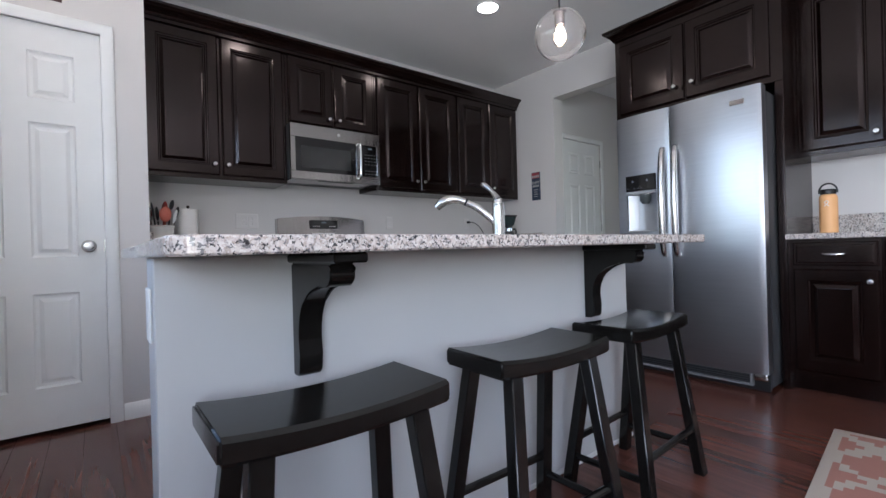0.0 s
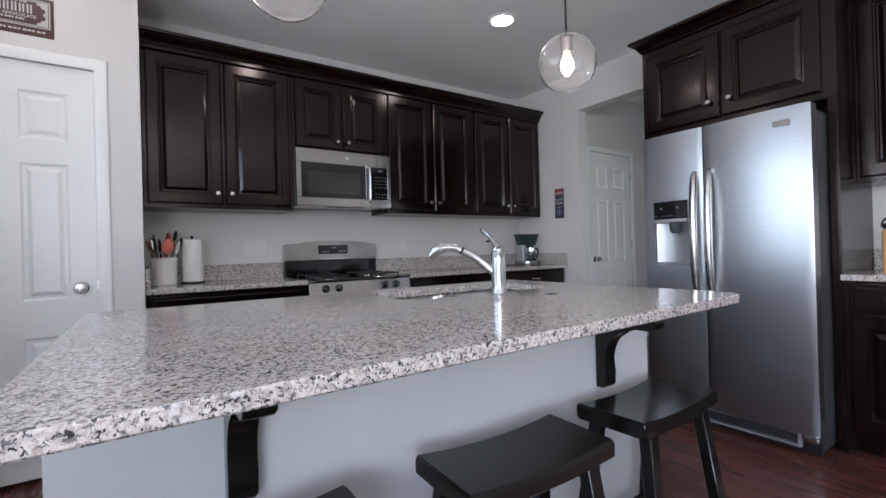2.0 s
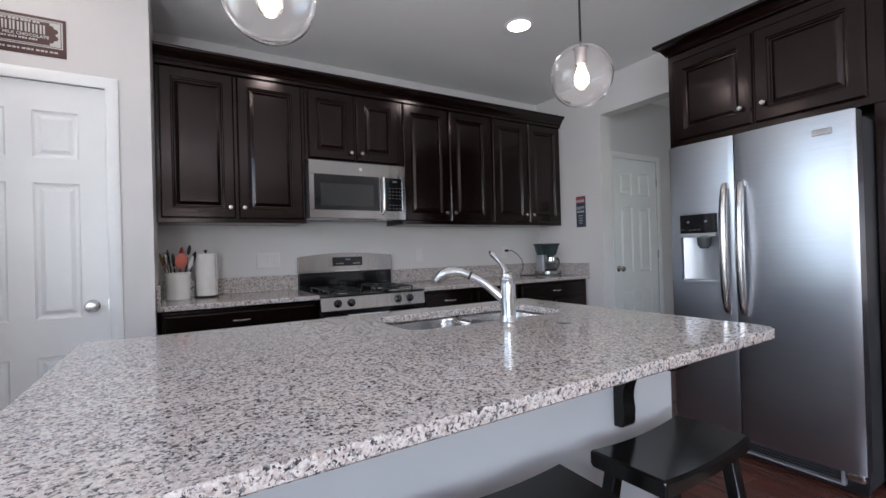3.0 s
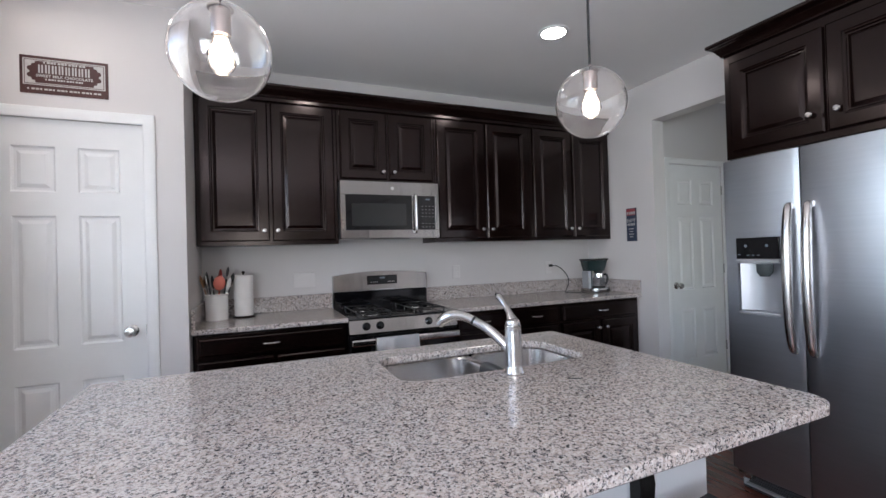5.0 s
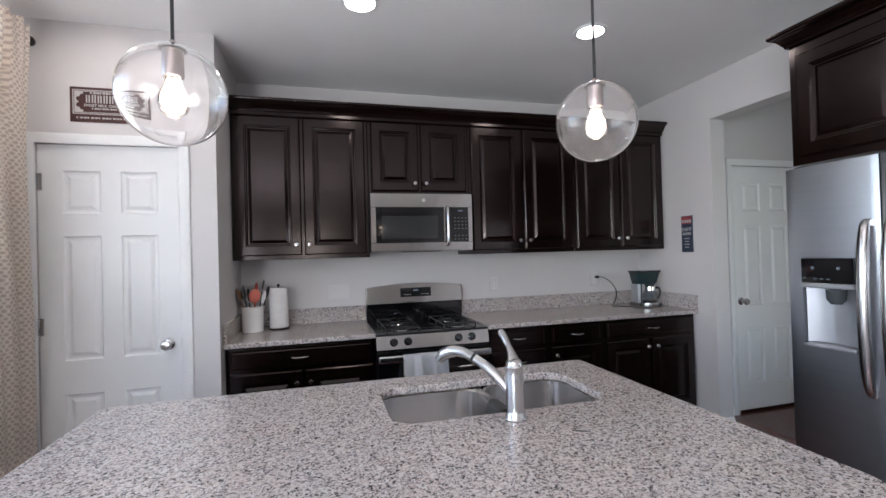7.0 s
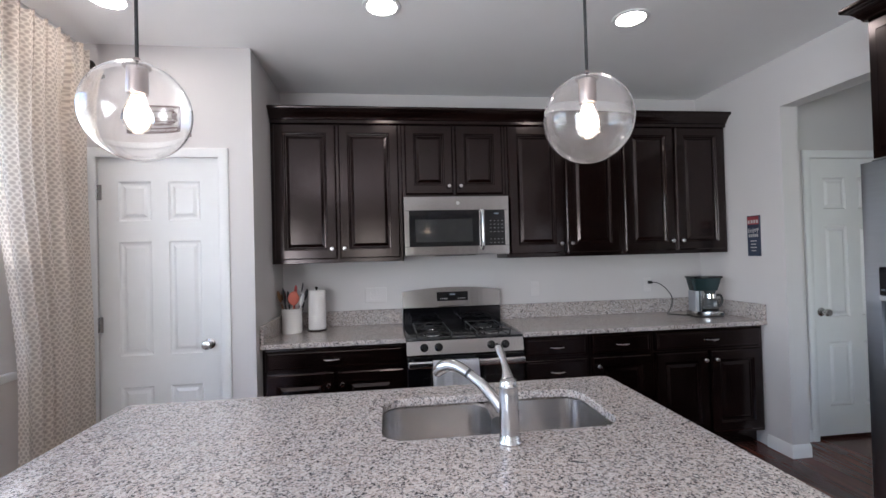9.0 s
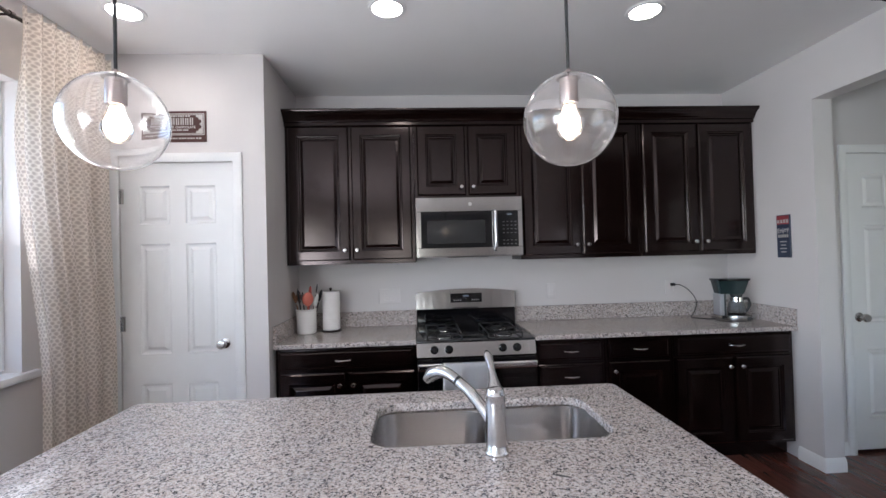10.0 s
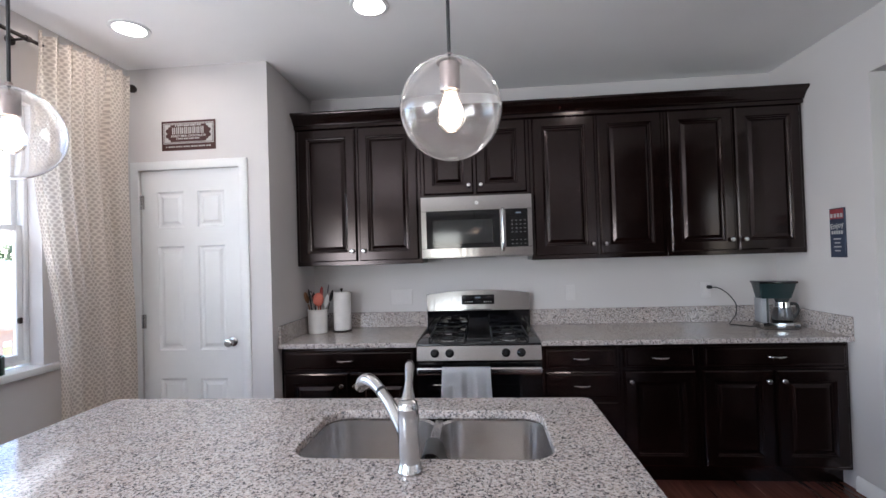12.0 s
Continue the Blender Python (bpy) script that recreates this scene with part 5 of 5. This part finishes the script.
part("glass", lathe([(0, 0), (0.036, 0), (0.040, 0.005), (0.040, 0.095), (0.036, 0.095), (0.036, 0.07), (0, 0.07)], (-0.745, 2.055, wz0 + 0.0005), 24), CANDLE, jar)

# ---- things on the worktops ----
C = (0.318, 3.335, CT)
crock = thing("utensil_crock", C, "white ceramic crock full of cooking utensils", "crock")
part("pot", lathe([(0, 0), (0.064, 0), (0.068, 0.004), (0.070, 0.160), (0.074, 0.165), (0.074, 0.172), (0.068, 0.174), (0.065, 0.168), (0.063, 0.012), (0, 0.010)], C, 36), CERAMIC, crock)


def utensil(name, foot, tip, material, label, head):
    u = thing(name, foot, label, "utensil")
    a, b = Vector(foot), Vector(tip)
    way = (b - a).normalized()
    part("grip", tube([a, a + way * ((b - a).length - 0.05)], 0.005, 8), material, u)
    own = bmesh.new()
    bmesh.ops.create_icosphere(own, subdivisions=3, radius=1, matrix=Matrix.Translation(b) @ way.to_track_quat("Z", "Y").to_matrix().to_4x4() @ Matrix.Diagonal((head[0], head[1], head[2], 1)))
    part("blade", own, material, u)


cx, cy = C[0], C[1]
utensil("wooden_spoon", (cx - 0.02, cy, CT + 0.014), (cx - 0.085, cy + 0.01, CT + 0.255), SPOON, "wooden spoon in the crock", (0.026, 0.008, 0.044))
utensil("black_spatula", (cx - 0.015, cy - 0.02, CT + 0.014), (cx - 0.048, cy - 0.022, CT + 0.268), RUBBER, "black handled spatula in the crock", (0.014, 0.007, 0.055))
utensil("black_tongs", (cx - 0.005, cy, CT + 0.014), (cx - 0.022, cy - 0.004, CT + 0.250), RUBBER, "black tongs standing in the crock", (0.012, 0.010, 0.046))
utensil("red_spatula", (cx, cy + 0.02, CT + 0.014), (cx + 0.022, cy + 0.024, CT + 0.282), RED, "red silicone spatula in the crock", (0.046, 0.012, 0.054))
utensil("coral_ladle", (cx + 0.01, cy - 0.01, CT + 0.014), (cx + 0.020, cy - 0.035, CT + 0.245), CORAL, "coral silicone spoon in the crock", (0.038, 0.014, 0.050))
utensil("white_spoon", (cx + 0.02, cy, CT + 0.014), (cx + 0.074, cy - 0.020, CT + 0.232), WHITE, "white plastic spoon in the crock", (0.024, 0.010, 0.048))
utensil("slotted_turner", (cx + 0.02, cy + 0.03, CT + 0.014), (cx + 0.066, cy + 0.045, CT + 0.315), GREY_SIDE, "grey metal turner in the crock", (0.032, 0.004, 0.034))
utensil("steel_whisk", (cx - 0.03, cy + 0.02, CT + 0.014), (cx - 0.062, cy + 0.040, CT + 0.255), NICKEL, "steel whisk in the crock", (0.018, 0.018, 0.050))
utensil("black_ladle", (cx + 0.03, cy + 0.02, CT + 0.014), (cx + 0.092, cy + 0.035, CT + 0.262), RUBBER, "black plastic ladle in the crock", (0.014, 0.012, 0.044))

T0 = (0.480, 3.395, CT)
roll = thing("paper_towel_holder", T0, "white paper towel roll on a metal stand", "paper towel")
part("base", lathe([(0, 0), (0.072, 0), (0.074, 0.004), (0.070, 0.009), (0, 0.010)], T0, 32), BRONZE, roll)
part("roll", lathe([(0.020, 0.011), (0.057, 0.011), (0.060, 0.014), (0.060, 0.286), (0.057, 0.289), (0.020, 0.289)], T0, 40), PAPER, roll)
part("post", lathe([(0, 0.009), (0.006, 0.009), (0.006, 0.298), (0.011, 0.304), (0.009, 0.314), (0, 0.317)], T0, 14), BRONZE, roll)
part("loose_sheet", box(T0[0] + 0.0605, T0[0] + 0.0625, T0[1] - 0.03, T0[1] + 0.02, CT + 0.016, CT + 0.286), PAPER, roll)

# coffee maker
M0 = pose(3.400, 3.225, CT, 0, 0, -6) @ Matrix.Diagonal((0.86, 0.88, 1, 1))
cm = thing("coffee_maker", M0, "drip coffee maker with dark teal tank, glass carafe and steel base", "coffee maker")
part("base", box(-0.120, 0.130, -0.080, 0.080, 0.004, 0.045, 0.006, 2), STEEL_H, cm, "polished steel base", local=True)
part("feet", box(-0.110, 0.120, -0.070, 0.070, 0.0, 0.0045), RUBBER, cm, local=True)
part("hot_plate", lathe([(0, 0), (0.066, 0), (0.066, 0.004), (0, 0.005)], (0.045, -0.005, 0.0452), 28), RUBBER, cm, local=True)
part("column", box(-0.116, -0.062, -0.055, 0.055, 0.042, 0.199, 0.008, 2), SILVER, cm, "silver grey column", local=True)
part("water_gauge", box(-0.084, -0.070, -0.0575, -0.0545, 0.046, 0.197, 0.001), SMOKE, cm, "dark water level strip", local=True)
part("tank", loft([[(x, y2, z) for x, y2 in rrect(x0, x1, -d, d, 0.014, 3)] for x0, x1, d, z in ((-0.108, 0.088, 0.056, 0.198), (-0.118, 0.104, 0.064, 0.245), (-0.127, 0.118, 0.071, 0.292))]), TEAL, cm, "dark teal water tank", local=True)
part("brew_basket", lathe([(0, 0), (0.036, 0), (0.042, 0.006), (0.050, 0.029), (0, 0.029)], (0.045, -0.005, 0.170), 32), SMOKE, cm, "grey filter basket", local=True)
part("lid", box(-0.132, 0.124, -0.076, 0.076, 0.292, 0.308, 0.006, 3), BLACK, cm, local=True)
part("switch", box(0.085, 0.118, -0.0825, -0.080, 0.012, 0.034, 0.001), RUBBER, cm, local=True)
carafe = part("carafe", lathe([(0, 0.001), (0.062, 0.001), (0.070, 0.010), (0.066, 0.050), (0.046, 0.104), (0.047, 0.122), (0.045, 0.122), (0.044, 0.104), (0.064, 0.050), (0.068, 0.012), (0, 0.004)], (0.045, -0.005, 0.048), 36), CARAFE, cm, "clear glass carafe", local=True, angle=60)
part("collar", lathe([(0.0500, 0.094), (0.054, 0.092), (0.052, 0.124), (0.0475, 0.124)], (0.045, -0.005, 0.048), 28), CHROME, carafe, local=True)
part("carafe_handle", tube(smooth_path([(0.092, -0.015, 0.160), (0.126, -0.030, 0.158), (0.134, -0.034, 0.115), (0.112, -0.028, 0.070)], 5), 0.010, 10, flat=(1, 1)), RUBBER, carafe, "black handle", local=True)


def outlet(x, z, gangs=1):
    w = 0.035 * gangs + 0.012 * (gangs - 1)
    o = thing("wall_outlet", (x, NORTH, z), "white wall outlet plate above the granite", "outlet", "outlets on the range wall")
    part("plate", box(x - w, x + w, NORTH - 0.0065, NORTH - 0.0005, z - 0.058, z + 0.058, 0.003), PLATE, o)
    for g in range(gangs):
        gx = x + (g - (gangs - 1) / 2) * 0.046
        for dz in (-0.020, 0.020):
            part("socket", box(gx - 0.016, gx + 0.016, NORTH - 0.0085, NORTH - 0.0066, z + dz - 0.014, z + dz + 0.014, 0.003), PLATE, o)
    return o


outlet(0.90, 1.140, 2)
outlet(2.170, 1.145)
outlet(3.135, 1.145)
plug = thing("power_cord", (3.150, NORTH - 0.02, 1.16), "black power cord from the coffee maker to the outlet", "power cord")
part("plug", box(3.137, 3.165, NORTH - 0.042, NORTH - 0.009, 1.153, 1.177, 0.005, 2), RUBBER, plug)
path = smooth_path([(3.160, 3.522, 1.164), (3.195, 3.500, 1.160), (3.245, 3.475, 1.120), (3.285, 3.455, 1.050), (3.275, 3.440, 0.985), (3.235, 3.420, 0.940), (3.210, 3.400, CT + 0.004), (3.235, 3.370, CT + 0.004), (3.285, 3.300, CT + 0.004), (3.305, 3.262, CT + 0.012)], 6)
part("cable", tube(path, 0.0036, 8), RUBBER, plug)

# towel on the oven handle
tow = thing("dish_towel", (1.407, RF - 0.04, 0.6), "white cotton dish towel hung over the oven handle", "towel")
bm = bmesh.new()
N = 40
prof = [(RF - 0.022, 0.64), (RF - 0.022, 0.74), (RF - 0.024, 0.772), (RF - 0.032, 0.7795), (RF - 0.048, 0.7795), (RF - 0.0565, 0.772), (RF - 0.058, 0.74), (RF - 0.058, 0.68), (RF - 0.058, 0.60), (RF - 0.058, 0.50)]
rows = []
for k, (py, pz) in enumerate(prof):
    row = []
    for i in range(N + 1):
        u = i / N
        fall = max(0, (0.765 - pz)) / 0.26 if k > 5 else 0
        x = 1.263 + 0.287 * u + (u - 0.5) * 0.02 * fall
        y = py - 0.014 * fall ** 0.6 * (1 + math.sin(u * 19 + 0.8 * fall)) * (1.2 - 0.7 * u) - 0.004 * fall * (1 + math.sin(u * 47)) - (0.016 * min(1, fall * 3) if u < 0.40 + 0.06 * fall else 0)
        row.append(bm.verts.new((x, y, pz + (0.006 * math.sin(u * 3) if k in (0, 9) else 0))))
    rows.append(row)
for a, b in zip(rows, rows[1:]):
    for i in range(N):
        bm.faces.new((a[i], a[i + 1], b[i + 1], b[i]))
bmesh.ops.solidify(bm, geom=bm.faces[:], thickness=0.002)
part("cloth", bm, CLOTH, tow, angle=70)

# bottle beside the fridge
B0 = (3.220, 0.566, CT)
bot = thing("water_bottle", B0, "orange insulated bottle with a black loop cap", "water bottle")
part("body", lathe([(0, 0), (0.038, 0), (0.041, 0.004), (0.041, 0.195), (0.039, 0.208), (0.031, 0.217), (0, 0.218)], B0, 36), ORANGE, bot)
cap = part("cap", lathe([(0, 0.217), (0.034, 0.217), (0.035, 0.221), (0.035, 0.240), (0.032, 0.245), (0, 0.246)], B0, 32), RUBBER, bot, "black screw cap")
arc = [(B0[0], B0[1] + 0.040 * math.cos(radians(a)), CT + 0.232 + 0.046 * math.sin(radians(a))) for a in range(-10, 191, 10)]
part("loop", tube(arc, 0.0036, 8, flat=(1, 1.4)), RUBBER, cap, "black carrying loop")
part("mark", tube(smooth_path([(B0[0] - 0.0418, B0[1] + 0.010, CT + 0.150), (B0[0] - 0.0418, B0[1] - 0.008, CT + 0.170), (B0[0] - 0.0418, B0[1], CT + 0.180), (B0[0] - 0.0418, B0[1] + 0.008, CT + 0.170), (B0[0] - 0.0418, B0[1] - 0.010, CT + 0.150)], 4), 0.0018, 6), WHITE, bot, "small white mark")

# ---- signs ----
SX0, SX1, SZ0, SZ1 = -0.487, -0.127, 2.165, 2.353
sg = thing("metal_sign", ((SX0 + SX1) / 2, PY, SZ0), "dark brown metal sign advertising sweet milk chocolate", "sign")
ys = PY - 0.0045
part("plate", box(SX0, SX1, ys, PY - 0.0005, SZ0, SZ1, 0.0015), SIGN_BROWN, sg)


def mark(parent, x0, x1, z0, z1, material, name="bar", y=None, t=0.0006):
    return part(name, box(x0, x1, (ys if y is None else y) - t, ys if y is None else y, z0, z1), material, parent)


sw, sh = SX1 - SX0, SZ1 - SZ0
mark(sg, SX0 + 0.035 * sw, SX1 - 0.035 * sw, SZ0 + 0.225 * sh, SZ0 + 0.925 * sh, SIGN_SILVER, "silver_field", t=0.0004)
mark(sg, SX0 + 0.050 * sw, SX1 - 0.050 * sw, SZ0 + 0.250 * sh, SZ0 + 0.900 * sh, SIGN_BROWN, "brown_line", t=0.0007)
mark(sg, SX0 + 0.058 * sw, SX1 - 0.058 * sw, SZ0 + 0.265 * sh, SZ0 + 0.885 * sh, SIGN_SILVER, "silver_field", t=0.0010)
# the dark plaque: notched corners and lobed ends
half = [(0.17, 0.285), (0.17, 0.345), (0.135, 0.36), (0.125, 0.42), (0.095, 0.43), (0.080, 0.48), (0.088, 0.53), (0.110, 0.555), (0.110, 0.595), (0.088, 0.62), (0.080, 0.67), (0.095, 0.72), (0.125, 0.73), (0.135, 0.79), (0.17, 0.805), (0.17, 0.865)]
shape = [(x, z) for x, z in half] + [(1 - x, z) for x, z in half[::-1]]
bm = loft([[(SX0 + x * sw, ys - d, SZ0 + z * sh) for x, z in shape] for d in (0.0008, 0.0014)])
part("plaque", bm, SIGN_BROWN, sg)
ys -= 0.0014
# the maker's name: plain pairs of upright bars
for i in range(8):
    x = 0.205 + i * 0.075
    for dx in (0.0, 0.034):
        mark(sg, SX0 + (x + dx) * sw, SX0 + (x + dx + 0.019) * sw, SZ0 + 0.55 * sh, SZ0 + (0.77 + 0.012 * (i % 2)) * sh, SIGN_SILVER, "name_bar")
face_m = lambda x, y, z: pose(x, y, z, 90)
lettering("SWEET MILK CHOCOLATE", 0.0195, face_m((SX0 + SX1) / 2, ys - 0.0004, SZ0 + 0.475 * sh), SIGN_SILVER, sg, bold=0.0004)
for z, n, x0, x1 in ((0.81, 12, 0.26, 0.74), (0.365, 13, 0.28, 0.72)):
    for i in range(n):
        a = x0 + (x1 - x0) * i / n
        mark(sg, SX0 + a * sw, SX0 + (a + (x1 - x0) / n * (0.8 if i % 3 else 0.5)) * sw, SZ0 + z * sh, SZ0 + (z + 0.045) * sh, SIGN_SILVER, "small_print")
for i in range(18):
    a = 0.08 + 0.84 * i / 18
    mark(sg, SX0 + a * sw, SX0 + (a + 0.0467 * (0.8 if i % 3 else 0.5)) * sw, SZ0 + 0.10 * sh, SZ0 + 0.145 * sh, SIGN_SILVER, "small_print", y=PY - 0.0045)

EY0, EY1, EZ0, EZ1 = 2.934, 3.042, 1.369, 1.660
s2 = thing("wall_sign", (EAST, (EY0 + EY1) / 2, EZ0), "narrow upright sign in navy, red and white", "sign")
xs = EAST - 0.012
part("board", box(xs, EAST - 0.0005, EY0, EY1, EZ0, EZ1, 0.0015), SIGN_NAVY, s2)
eh = EZ1 - EZ0


def mark2(y0, y1, z0, z1, material, name="bar", t=0.0006):
    part(name, box(xs - t, xs, EY0 + y0 * 0.108, EY0 + y1 * 0.108, EZ0 + z0 * eh, EZ0 + z1 * eh), material, s2)


mark2(0.04, 0.96, 0.78, 0.98, SIGN_RED, "red_band")
for a in (0.08, 0.30, 0.52, 0.76):
    mark2(a, a + 0.16, 0.81, 0.89, SIGN_SILVER, "white_block", 0.001)
lettering("Enjoy", 0.044, Matrix.Translation((xs - 0.0004, (EY0 + EY1) / 2, EZ0 + 0.64 * eh)) @ Matrix(((0, 0, -1, 0), (-1, 0, 0, 0), (0, 1, 0, 0), (0, 0, 0, 1))) @ pose(0, 0, 0, 0, 0, 8), SIGN_SILVER, s2, bold=0.0006)
for i in range(5):
    mark2(0.12 + i * 0.16, 0.24 + i * 0.16, 0.47, 0.54, SIGN_SILVER, "letter_bar")
for i in range(4):
    mark2(0.25 + 0.06 * (i % 2), 0.75 - 0.06 * (i % 2), 0.36 - 0.08 * i, 0.385 - 0.08 * i, SIGN_SILVER, "letter_bar")

# ---- rug ----
bm = box(1.895, 3.295 - 0.0, -0.67, 0.43, FLOOR + 0.0005, FLOOR + 0.009, 0.003, 2)
bm.transform(Matrix.Translation((-0.70, 0, 0)))
rug = solo("rug", bm, RUG, "flat woven pink rug with stepped cream pattern", "rug", (1.895, -0.12, FLOOR))
rug.rotation_euler.z = radians(5)
rug.location.y -= 0.05

# ---- floor planks ----
PW, PL = 0.127, 1.22
own = box(0.0006, PW - 0.0006, 0.0006, PL - 0.0006, -0.012, 0, 0.0002)
plank_mesh = bpy.data.meshes.new("plank")
own.to_mesh(plank_mesh)
own.free()
plank_mesh.materials.append(PLANK)
rest = bmesh.new()
rnd = random.Random(5)
col, x = 0, WEST
while x < 5.3:
    y = -1.3 - rnd.uniform(0, 0.9)
    start = y
    while y < NORTH:
        length = min(PL, NORTH - y)
        if length > 0.03 and not (x > EAST + 0.1 and y > HY + 0.1):
            p = new("plank", plank_mesh)
            p.parent = floor
            p.matrix_basis = Matrix.Translation((x, y, FLOOR)) @ Matrix.Diagonal((1, length / PL, 1, 1))
        y += PL
    y = SOUTH
    while y < start - 0.03:
        e = min(y + PL, start)
        box(x + 0.0006, x + PW - 0.0006, y + 0.0006, e - 0.0006, FLOOR - 0.012, FLOOR, bm=rest)
        y += PL
    x += PW
tagged(part("far_planks", rest, PLANK, floor), "glossy dark cherry floor planks", kind="stuff")
